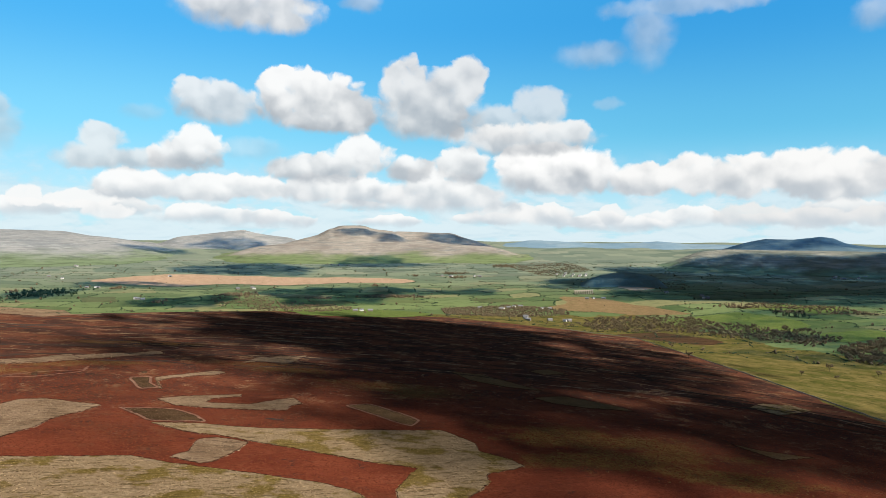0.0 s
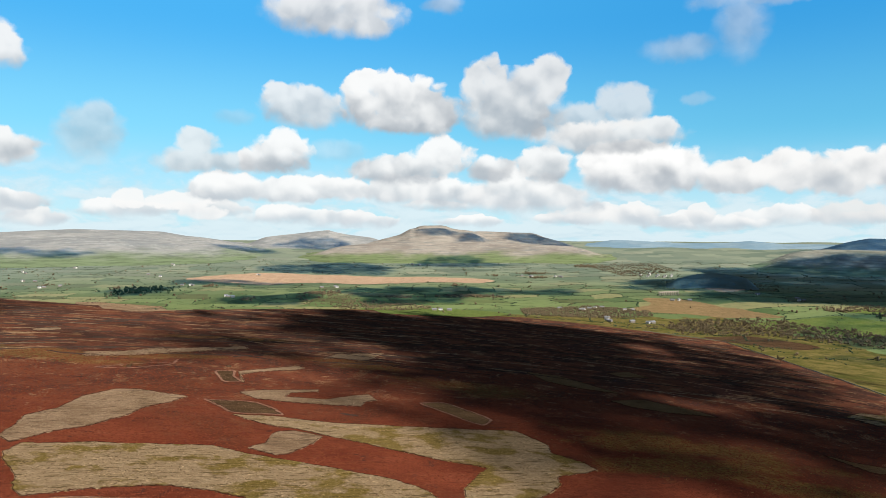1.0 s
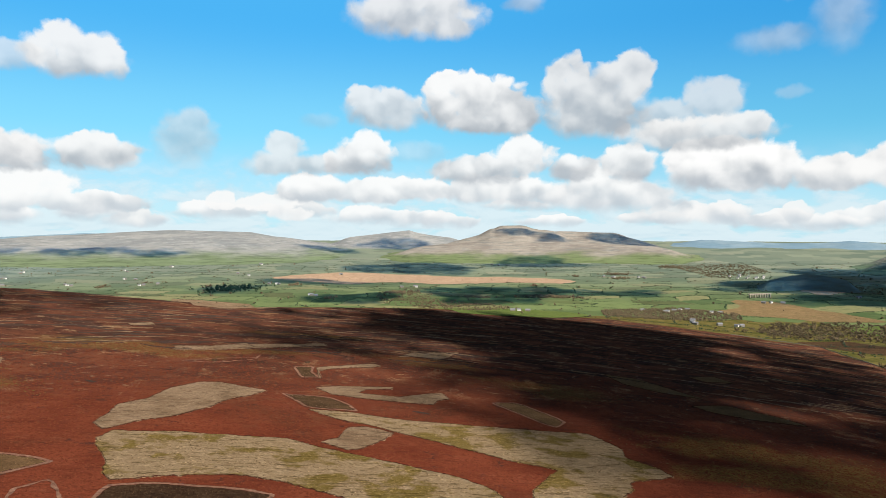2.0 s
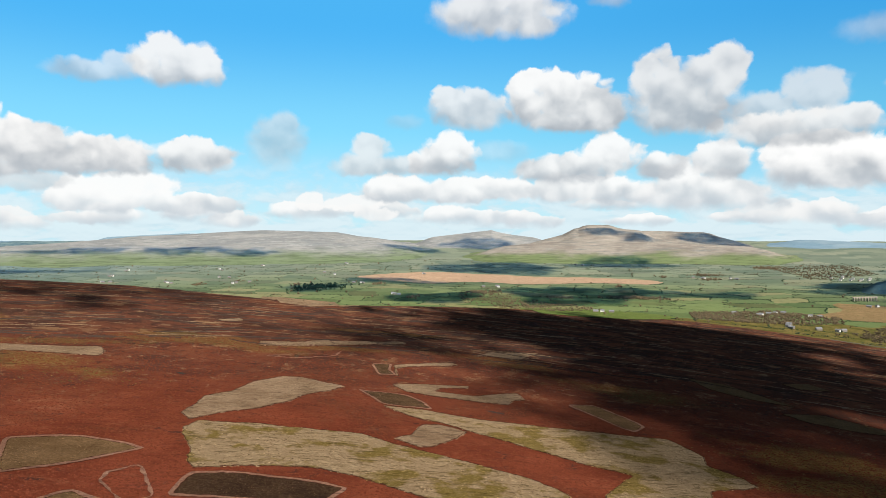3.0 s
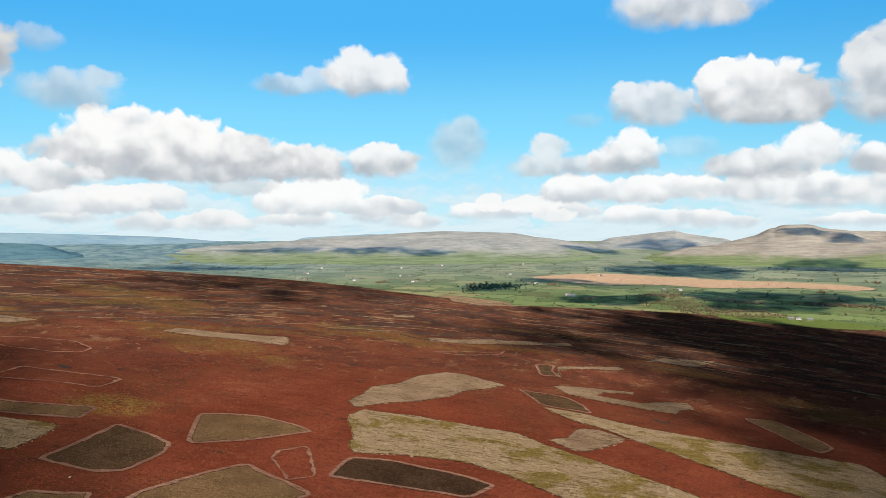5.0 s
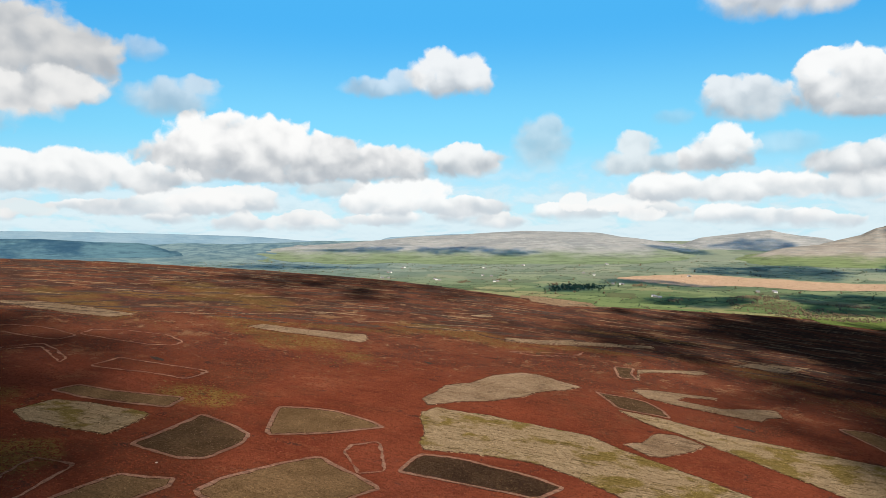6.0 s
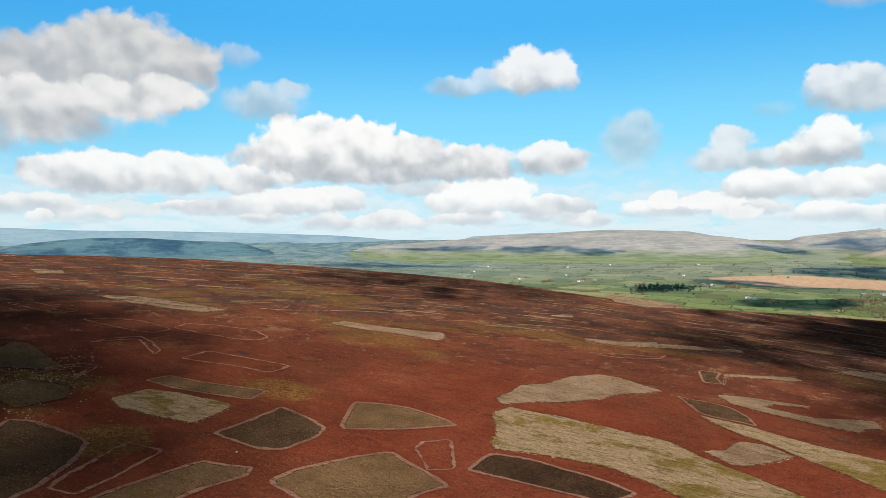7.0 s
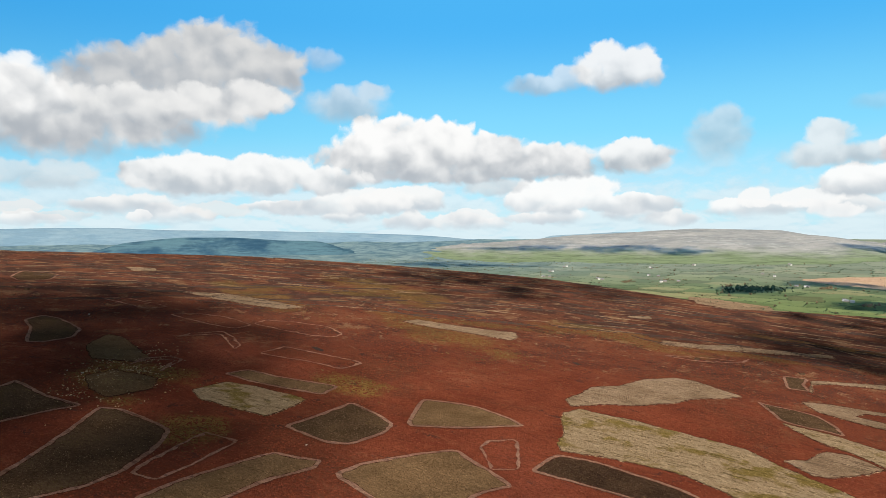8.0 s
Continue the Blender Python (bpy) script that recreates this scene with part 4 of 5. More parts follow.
def cumulus(x, y, across, along, over, turn=0.0, fringe=70, fill=1.0, seed=0, scrap=None, z=None):
    """A cloud at that height over the ground, set so that its shadow falls at (x, y) with those half widths."""
    rng = np.random.default_rng(seed)
    ground = height(x, y) if z is None else z
    way = sun_way()
    base = Vector((x, y, ground)) + way * (over / way.z)
    size = math.sqrt(across * along)
    scrap = scrap or size * 0.11
    verts, faces, count = [], [], 0
    ca, sa = math.cos(radians(turn)), math.sin(radians(turn))
    lumps = max(0, int(26 * fill))
    for i in range(lumps + fringe):
        inner = i < lumps
        if inner:
            d = math.sqrt(rng.random()) * 0.66
        elif fill < 0:
            d = math.sqrt(rng.random()) * 1.02 + rng.normal(0, 0.05)
        elif lumps > 0:
            d = 0.70 + abs(rng.normal(0, 0.26))
        else:   # a thin cloud, densest in the middle
            d = min(0.72 * math.sqrt(-math.log(1 - rng.random())), 1.9)
        a = rng.uniform(0, 6.283)
        if fill < 0:
            d *= 1 + 0.16 * math.sin(3 * a + seed) + 0.10 * math.sin(5 * a + 2.3 * seed) + 0.06 * math.sin(11 * a + seed)
        u, v = across * d * math.cos(a), along * d * math.sin(a)
        w = size * rng.uniform(0.22, 0.34) if inner else scrap * rng.uniform(0.5, 1.2)
        co, fa = BALLS[2] if inner else SCRAP
        k = 1 + 0.10 * np.sin(co @ rng.normal(0, 4, 3) + i) + 0.06 * np.sin(co @ rng.normal(0, 9, 3) + 2 * i)
        part = co * k[:, None] * np.array([w, w, w * 0.55])
        part[:, 2] = np.maximum(part[:, 2], -0.25 * w)
        part = part + np.array([u * ca - v * sa, u * sa + v * ca, 0.25 * w + (0.12 * size * (1 - d) if inner else rng.uniform(0, 0.05) * size)])
        verts.append(part)
        faces.append(fa + count)
        count += len(co)
    me = mesh_of("shadow_cloud", np.vstack(verts).tolist(), np.vstack(faces).tolist())
    smooth_shade(me)
    me.materials.append(TINTED_VAPOUR if fill < 0 and y > 900 else VAPOUR)
    ob = new("shadow_cloud", me)
    ob.location = base
    return tagged(ob, "unseen cumulus cloud added to cast a shadow on the land", "cloud", "clouds overhead", "stuff")


# over the moor
cumulus(-10, 960, 350, 300, 1600, 0, 520, 1.0, 1, 22)
cumulus(90, 650, 200, 200, 1600, 0, 480, 0.75, 2, 16)
cumulus(-720, 640, 150, 230, 1600, 0, 220, 0.0, 4, 14)
cumulus(-345, 35, 245, 135, 1600, -15, 1550, 0.0, 5, 8)
cumulus(330, 500, 150, 130, 1600, 0, 2000, 0.0, 27, 8)
cumulus(-275, 650, 130, 105, 1600, 0, 330, 0.0, 36, 9)
cumulus(-560, 100, 170, 110, 1600, 0, 500, 0.0, 29, 9)
cumulus(-395, 75, 100, 60, 1600, 35, 120, 0.0, 32, 8)
# over the valley and the fells: thinner clouds, each letting some blue-tinted sun through
def thin_cloud(x, y, across, along, over, turn, cover, seed, z=None):
    scrap = 11.0 if over < 1700 else 14.0
    count = int(-math.log(1 - cover) * math.pi * across * along / (1.5 * scrap * scrap))
    return cumulus(x, y, across, along, over, turn, count, -1.0, seed, scrap, z)


thin_cloud(-830, 2950, 290, 260, 1500, 0, 0.91, 833)
thin_cloud(-320, 3290, 225, 150, 1600, 0, 0.89, 323)
thin_cloud(-1060, 2340, 200, 80, 1300, 0, 0.87, 1063)
thin_cloud(-680, 1830, 130, 140, 1200, 0, 0.95, 683)
thin_cloud(-330, 2060, 200, 270, 1200, 10, 0.95, 333)
thin_cloud(-110, 2150, 120, 110, 1250, 0, 0.89, 113)
thin_cloud(90, 2180, 95, 95, 1300, 0, 0.92, 93)
thin_cloud(1400, 2560, 900, 450, 1500, -8, 0.995, 1403)
thin_cloud(1050, 2150, 430, 330, 1500, -8, 0.96, 1053)
thin_cloud(760, 1330, 300, 220, 1400, -20, 0.35, 763)
thin_cloud(760, 2080, 270, 150, 1400, 0, 0.87, 763)
thin_cloud(640, 2470, 290, 210, 1500, 0, 0.9, 643)
thin_cloud(-1170, 2015, 95, 140, 1300, 0, 0.92, 1173)
thin_cloud(820, 1010, 200, 50, 1200, -30, 0.82, 823)
thin_cloud(-2550, 1900, 300, 100, 1900, 40, 0.8, 2553)
thin_cloud(-2830, 2540, 260, 120, 1900, 40, 0.8, 2833)
thin_cloud(-2430, 2800, 210, 110, 1900, 35, 0.8, 2433)
thin_cloud(-2120, 2930, 130, 90, 1900, 30, 0.8, 2123)
thin_cloud(110, 4300, 220, 180, 2300, 0, 0.87, 113, 60)
thin_cloud(1980, 3860, 470, 270, 2400, 0, 0.79, 1983, 40)
thin_cloud(-1200, 3980, 240, 120, 2300, 0, 0.82, 1203, 10)
thin_cloud(-300, 4080, 90, 115, 2300, 0, 0.87, 303, 60)
thin_cloud(716, 1309, 130, 60, 1300, -25, 0.6, 719)
thin_cloud(895, 2117, 240, 170, 1400, -10, 0.86, 898)
thin_cloud(1258, 2206, 300, 190, 1400, -10, 0.88, 1261)
thin_cloud(612, 1070, 130, 60, 1200, -30, 0.52, 615)
thin_cloud(255, 770, 110, 100, 1500, 0, 0.75, 258)
thin_cloud(880, 1640, 190, 100, 1500, -10, 0.62, 883)
thin_cloud(-70, 505, 72, 88, 1600, 0, 0.52, 91)
thin_cloud(150, 420, 175, 110, 1600, 10, 0.60, 153)
thin_cloud(35, 405, 95, 68, 1600, 0, 0.55, 38)
thin_cloud(-505, 4090, 125, 75, 2300, 0, 0.79, 508, 85)
thin_cloud(-1520, 3670, 170, 150, 2200, 0, 0.85, 1523)


# ---- valley parcels ----
def within(x, y, outline):
    hit = np.zeros(len(x), bool)
    for (ax, ay), (bx, by) in zip(outline, outline[1:] + outline[:1]):
        if ay != by:
            hit ^= ((ay > y) != (by > y)) & (x < (bx - ax) * (y - ay) / (by - ay) + ax)
    return hit


MEADOWS = []
BOG = cut_material("bog_grass", (0.225, 0.150, 0.102), (0.275, 0.190, 0.132), (0.200, 0.148, 0.090), 0.06)
HAY = cut_material("dry_pasture", (0.120, 0.082, 0.042), (0.155, 0.105, 0.054), (0.100, 0.080, 0.036), 0.06)
LUSH = cut_material("lush_pasture", (0.062, 0.086, 0.022), (0.084, 0.106, 0.030), (0.074, 0.088, 0.032), 0.08)


def meadow(name, label, corners, mat):
    outline = ragged(chaikin([(float(x), float(y)) for x, y in corners], 1), 12.0, 2.0)
    MEADOWS.append(outline)
    return tagged(new(name, draped(name, outline, 0.7, mat, 26.0)), label, "field", "valley fields")


meadow("bog_field", "long pinkish-tan bog of dead grass across the valley", [(-1267, 2444), (-1166, 2574), (-999, 2691), (-852, 2714), (-612, 2637),
       (-364, 2717), (-84, 2640), (-166, 2425), (-378, 2514), (-540, 2328), (-753, 2399), (-921, 2327), (-1119, 2344)], BOG)
meadow("dry_field", "large tan dry-grass field beside the stream woods", [(338, 2051), (446, 2042), (523, 1896), (588, 1722), (608, 1661), (510, 1697),
       (424, 1746), (310, 1747), (261, 1803), (350, 1889)], HAY)
meadow("green_field", "bright green grazed field above the stream woods", [(479, 1593), (591, 1615), (751, 1676), (792, 1471), (731, 1400), (613, 1366), (549, 1434)], LUSH)
meadow("green_field", "bright green field under a cloud's edge", [(741, 1787), (943, 1868), (1049, 1763), (930, 1678), (829, 1697)], LUSH)
meadow("green_field", "narrow lime-green field just below the moor's brow", [(-427, 1664), (-252, 1675), (-4, 1546), (-67, 1299), (-179, 1191), (-249, 1154)], LUSH)
meadow("dry_field", "small pinkish-tan field in cloud shadow", [(585, 2371), (692, 2440), (724, 2318), (623, 2199)], BOG)
meadow("green_field", "green field beside the lower wood", [(740, 1374), (885, 1375), (828, 1287), (717, 1254)], LUSH)


# ---- trees ----
def bark():
    m, g = material("bare_twigs")
    r = g.node("ShaderNodeNewGeometry").outputs["Random Per Island"]
    colour = g.mix(r, (0.056, 0.046, 0.028), (0.120, 0.088, 0.052))
    colour = g.mix(g.step(g.noise(place(g), 0.9, 3.0), 0.4, 0.65), colour, (0.045, 0.038, 0.026))
    finish(g, colour, 0.95)
    return m


def leafage():
    m, g = material("evergreen_needles")
    colour = g.mix(g.step(g.noise(place(g), 0.6, 3.0), 0.35, 0.65), (0.014, 0.028, 0.018), (0.030, 0.046, 0.026))
    finish(g, colour, 0.95)
    return m


TWIGS, NEEDLES = bark(), leafage()


def clump(rng, size):
    co, fa = BALLS[1]
    k = rng.uniform(0.55, 1.25, len(co))
    return co * k[:, None] * size * rng.uniform(0.7, 1.2, 3), fa


def gather(pieces):
    verts, faces, count = [], [], 0
    for co, fa in pieces:
        verts.append(co)
        faces.append(np.asarray(fa) + count)
        count += len(co)
    return np.vstack(verts), np.vstack(faces)


def limb(a, b, ra, rb, sides=5):
    a, b = Vector(a), Vector(b)
    q = (b - a).to_track_quat("Z", "Y")
    ring = [Vector((math.cos(6.283 * i / sides), math.sin(6.283 * i / sides), 0)) for i in range(sides)]
    co = np.array([(a + q @ (p * ra))[:] for p in ring] + [(b + q @ (p * rb))[:] for p in ring])
    fa = [(i, (i + 1) % sides, sides + (i + 1) % sides) for i in range(sides)] + [(i, sides + (i + 1) % sides, sides + i) for i in range(sides)]
    return co, np.array(fa)


def tree(seed, tall=9.0, evergreen=False):
    """A tapered trunk with limbs, and an uneven crown of many clumps."""
    rng = np.random.default_rng(seed)
    thing = new("conifer" if evergreen else "bare_tree")
    wood = [limb((0, 0, -0.4), (0.2, 0.1, tall * 0.55), 0.30, 0.16)]
    puffs = []
    if evergreen:
        wood.append(limb((0.2, 0.1, tall * 0.55), (0.2, 0.1, tall), 0.16, 0.05))
        for i in range(46):
            h = rng.uniform(0.12, 1.0)
            a, d = rng.uniform(0, 6.28), (1 - h) * tall * 0.30 * rng.uniform(0.5, 1.0)
            co, fa = clump(rng, tall * 0.07 * (1.3 - h))
            puffs.append((co + np.array([d * math.cos(a), d * math.sin(a), h * tall]), fa))
    else:
        for i in range(7):
            a = i * 0.9 + rng.uniform(0, 0.5)
            e = (math.cos(a) * tall * rng.uniform(0.2, 0.4), math.sin(a) * tall * rng.uniform(0.2, 0.4), tall * rng.uniform(0.6, 0.95))
            wood.append(limb((0.1, 0.05, tall * rng.uniform(0.25, 0.5)), e, 0.13, 0.04))
            for k in range(8):
                co, fa = clump(rng, tall * rng.uniform(0.045, 0.10))
                puffs.append((co + np.array(e) + rng.normal(0, tall * 0.10, 3) * np.array([1, 1, 0.8]), fa))
    for name, pieces, mat in (("trunk", wood, TWIGS), ("crown", puffs, NEEDLES if evergreen else TWIGS)):
        co, fa = gather(pieces)
        me = mesh_of(name, co.tolist(), fa.tolist())
        me.materials.append(mat)
        ob = new(name, me)
        ob.parent = thing
    if evergreen:
        return tagged(thing, "dark evergreen tree standing in a valley plantation", "tree", "valley trees")
    return tagged(thing, "bare brown spring tree with an open crown", "tree", "valley trees")


def scattered(corners, count, rng):
    """Places inside an outline."""
    xs, ys = [c[0] for c in corners], [c[1] for c in corners]
    out = []
    while len(out) < count:
        x, y = rng.uniform(min(xs), max(xs)), rng.uniform(min(ys), max(ys))
        c = False
        for (ax, ay), (bx, by) in zip(corners, corners[1:] + corners[:1]):
            if (ay > y) != (by > y) and x < (bx - ax) * (y - ay) / (by - ay) + ax:
                c = not c
        if c:
            out.append((x, y))
    return out


STREAM_WOOD = [(293, 1512), (435, 1675), (556, 1629), (634, 1498), (719, 1377), (760, 1292), (657, 1219), (555, 1308), (461, 1419), (309, 1414)]
LOWER_WOOD = [(674, 1179), (812, 1261), (662, 1027), (630, 1071)]
MIDDLE_WOOD = [(-5, 1716), (175, 1834), (315, 1775), (313, 1684), (150, 1573), (8, 1518)]
BROW_WOOD = [(-506, 1747), (-395, 1830), (-196, 1669), (-282, 1543), (-454, 1661)]
OPEN_WOOD = [(-645, 1906), (-491, 1975), (-412, 1773), (-541, 1679)]
PLANTATION = [(809, 1712), (871, 1669), (833, 1548), (789, 1613)]
HILL_WOOD = [(258, 3277), (628, 3396), (648, 2976), (399, 2768)]
EAST_WOOD = [(792, 1837), (903, 1912), (1041, 1773), (1027, 1598), (918, 1680)]

rng = np.random.default_rng(7)
models = [tree(s, t) for s, t in ((1, 9.0), (2, 10.5), (3, 7.5), (4, 8.5))]
firs = [tree(11, 11.0, True), tree(12, 9.0, True)]
first = []
for wood, count, kinds in ((LOWER_WOOD, 70, models), (STREAM_WOOD, 150, models), (PLANTATION, 34, firs)):
    for x, y in scattered(wood, count, rng):
        model = kinds[int(rng.integers(len(kinds)))]
        at = pose(x, y, height(x, y), 0, 0, rng.uniform(0, 360)) @ Matrix.Scale(rng.uniform(0.75, 1.3), 4)
        if model in first:
            ob = copy_thing(model, at)
            ob.scale = at.to_scale()
        else:
            first.append(model)
            model.matrix_basis = at
# lone trees on the moor's grassy flank
for x, y in ((352, 985), (372, 1120), (300, 1330), (250, 1400), (215, 1420), (262, 1392), (470, 900), (505, 880), (540, 960), (590, 930)):
    ob = copy_thing(models[int(rng.integers(4))], pose(x, y, height(x, y), 0, 0, rng.uniform(0, 360)))


def far_trees(name, label, places, mat, size=(5.0, 9.0), bits=3):
    """Many far trees as one mass: each a few clumps above its foot."""
    pieces = []
    zs = land([p[0] for p in places], [p[1] for p in places])[0]
    if bits == 1:
        n = len(places)
        t = rng.uniform(*size, n)
        at = np.column_stack([np.array(places), zs + 0.4 * t])
        co = SCRAP[0][None] * rng.uniform(0.7, 1.4, (n, 1, 3)) * (0.45 * t)[:, None, None] + at[:, None, :]
        fa = SCRAP[1][None] + 6 * np.arange(n)[:, None, None]
        me = mesh_of(name, co.reshape(-1, 3).tolist(), fa.reshape(-1, 3).tolist())
        me.materials.append(mat)
        return tagged(new(name, me), label, "woodland", kind="stuff")
    for (x, y), z in zip(places, zs):
        t = rng.uniform(*size)
        for k in range(bits):
            co, fa = clump(rng, t * rng.uniform(0.28, 0.45))
            pieces.append((co + np.array([x, y, float(z) + t * 0.45]) + rng.normal(0, t * 0.22, 3), fa))
    co, fa = gather(pieces)
    me = mesh_of(name, co.tolist(), fa.tolist())
    me.materials.append(mat)
    return tagged(new(name, me), label, "woodland", kind="stuff")


far_trees("woodland", "bare brown stream-side woods and thickets", scattered(STREAM_WOOD, 1500, rng) + scattered(MIDDLE_WOOD, 1600, rng)
          + scattered(BROW_WOOD, 420, rng) + scattered(OPEN_WOOD, 160, rng) + scattered(LOWER_WOOD, 240, rng) + scattered(EAST_WOOD, 600, rng), TWIGS, (2.2, 5.5))
far_trees("copse", "dark evergreen copse among the pastures", [(rng.normal(-1165, 42), rng.normal(2010, 55)) for _ in range(230)], NEEDLES, (4.0, 9.0))
# shelter belts and copses: x, y and half widths
BELTS = [(121, 3492, 35, 51), (280, 3224, 48, 58), (46, 2899, 59, 33), (63, 2716, 40, 26), (-225, 2325, 15, 40), (-111, 2786, 12, 38), (-77, 3642, 24, 60),
         (-355, 1944, 48, 28), (-152, 1987, 99, 41), (772, 1788, 50, 37), (840, 1689, 54, 22), (-1025, 2173, 16, 50), (-747, 1819, 23, 32), (-593, 1989, 59, 56),
         (-1273, 2033, 17, 29), (-1612, 1957, 20, 30), (-1540, 2083, 28, 15)]
far_trees("shelter_belt", "grey-brown shelter belts and copses among the fields",
          [(x + a * rng.normal(0, 0.5), y + b * rng.normal(0, 0.5)) for x, y, a, b in BELTS for _ in range(int(a * b / 22))], TWIGS, (4.0, 8.0), 2)
far_trees("hill_wood", "grey-brown woods on the hillside above the village", scattered(HILL_WOOD, 1500, rng) + [(rng.normal(690, 90), rng.normal(2500, 60)) for _ in range(500)], TWIGS, (2.6, 5.6), 2)


def valley_places(count, span, far):
    """Places spread over the valley floor beyond the moor."""
    a, r = np.radians(rng.uniform(*span, count)), np.sqrt(rng.uniform(1300 ** 2, far ** 2, count))
    x, y = 18 - r * np.sin(a), 6 + r * np.cos(a)
    ok = land(x, y)[1] < 0.02
    return list(zip(x[ok].tolist(), y[ok].tolist()))


lone = valley_places(600, (-34, 62), 3600)
far_trees("field_tree", "scattered hedgerow trees over the valley pastures", lone, TWIGS, (1.6, 4.4))
def hedge_places():
    """Broken lines along the bounds between fields."""
    n = 1200000
    a, r = np.radians(rng.uniform(-36, 66, n)), np.sqrt(rng.uniform(1150 ** 2, 3500 ** 2, n))
    x, y = 18 - r * np.sin(a), 6 + r * np.cos(a)
    tone, kind = fields(x, y)
    bound = np.zeros(n, bool)
    for dx, dy in ((3.0, 0.0), (0.0, 3.0)):
        bound |= np.abs(fields(x + dx, y + dy)[0] - tone) > 1e-6
    keep = bound & (waves(x, y, 260, 41) > -0.25) & (land(x, y)[1] < 0.02)
    for outline in MEADOWS:
        keep &= ~within(x, y, outline)
    return list(zip(x[keep].tolist(), y[keep].tolist()))


hedges = hedge_places()
far_trees("hedgerow", "dark broken hedgerows dividing the pastures", hedges, NEEDLES, (1.3, 2.7), 1)
far_trees("hedge_tree", "bare trees standing in the hedgerows", [p for p in hedges if rng.random() < 0.012], TWIGS, (3.5, 7.0))


# ---- farms ----
def plain(name, colour, spread=0.25):
    m, g = material(name)
    finish(g, g.mix(g.noise(place(g), 0.6, 4.0), tuple(c * (1 - spread) for c in colour), colour), 0.85)
    return m


RENDERED, STONE, SLATE, GLASS = plain("limewash", (0.50, 0.49, 0.46)), plain("field_stone", (0.15, 0.135, 0.115)), plain("roof_slate", (0.13, 0.135, 0.145)), plain("dark_pane", (0.03, 0.035, 0.04))


def slab(name, x0, y0, z0, x1, y1, z1, mat, parent, roof=0.0):
    """A block, or with a roof height a gabled prism along x."""
    if roof:
        v = [(x0, y0, z0), (x1, y0, z0), (x1, y1, z0), (x0, y1, z0), (x0, (y0 + y1) / 2, z0 + roof), (x1, (y0 + y1) / 2, z0 + roof)]
        f = [(3, 2, 1, 0), (0, 1, 5, 4), (2, 3, 4, 5), (0, 4, 3), (1, 2, 5)]
    else:
        v = [(x, y, z) for z in (z0, z1) for x, y in ((x0, y0), (x1, y0), (x1, y1), (x0, y1))]
        f = [(3, 2, 1, 0), (4, 5, 6, 7), (0, 1, 5, 4), (1, 2, 6, 5), (2, 3, 7, 6), (3, 0, 4, 7)]
    me = mesh_of(name, v, f)
    me.materials.append(mat)
    ob = new(name, me)
    ob.parent = parent
    return ob


def house(long, deep, tall, white, windows=True):
    thing = new("farmhouse" if white else "barn")
    slab("wall", -long / 2, -deep / 2, -1.0, long / 2, deep / 2, tall, RENDERED if white else STONE, thing)
    slab("roof", -long / 2 - 0.3, -deep / 2 - 0.4, tall, long / 2 + 0.3, deep / 2 + 0.4, tall, SLATE, thing, deep * 0.42)
    if windows:
        for x in (-0.3, 0.0, 0.3):
            for z in (1.0, 3.4):
                slab("window", x * long - 0.5, -deep / 2 - 0.06, z, x * long + 0.5, -deep / 2, z + 1.2, GLASS, thing)
    if white:
        slab("chimney", long / 2 - 1.2, -0.5, tall + deep * 0.25, long / 2 - 0.2, 0.5, tall + deep * 0.42 + 1.2, STONE, thing)
        return tagged(thing, "white-walled farmhouse with a grey slate roof", "house", "valley farms")
    return tagged(thing, "grey stone barn with a slate roof", "barn", "valley farms")


homes = [house(8.5, 5.5, 4.4, True), house(11, 6.5, 3.6, False, False)]
FARMS = [(186, 1796), (187, 1554), (274, 1544), (-184, 1569), (436, 1997), (152, 1739), (255, 1761), (37, 2778), (-482, 3207), (-602, 2204), (1487, 2573),
         (-837, 1880), (-1113, 2216), (127, 2757), (-1938, 1852), (-1700, 2180), (-1525, 2032), (-1823, 2645), (-2043, 1769), (-1731, 1941), (760, 2010)]
TOWN = [(-2231, 2580), (-2188, 2611), (-2175, 2657), (-1908, 2799), (-1871, 2805), (-1859, 2847), (-1842, 2891), (-1793, 2895), (-1762, 2944), (-1725, 2986),
        (-2075, 2035), (-2196, 2237), (-1890, 2426), (-1525, 2882), (-1028, 2598), (-1369, 2485), (694, 2138), (1570, 2606), (1505, 2642)]
VILLAGE = [(468, 2845), (490, 2800), (505, 2850), (520, 2790), (535, 2830), (548, 2770), (560, 2810), (575, 2780), (515, 2900), (590, 2840)]
placed = 0
for i, (x, y) in enumerate(FARMS + TOWN + VILLAGE):
    for k in range(3 if i < len(FARMS) else 2 if i < len(FARMS) + len(TOWN) else 1):
        white = k == 0
        px, py = x + rng.normal(0, 22) * (k > 0), y + rng.normal(0, 16) * (k > 0)
        at = pose(px, py, height(px, py), 0, 0, rng.uniform(-50, 50))
        if placed < 2:
            homes[placed].matrix_basis = at
        else:
            copy_thing(homes[0 if white else 1], at)
        placed += 1


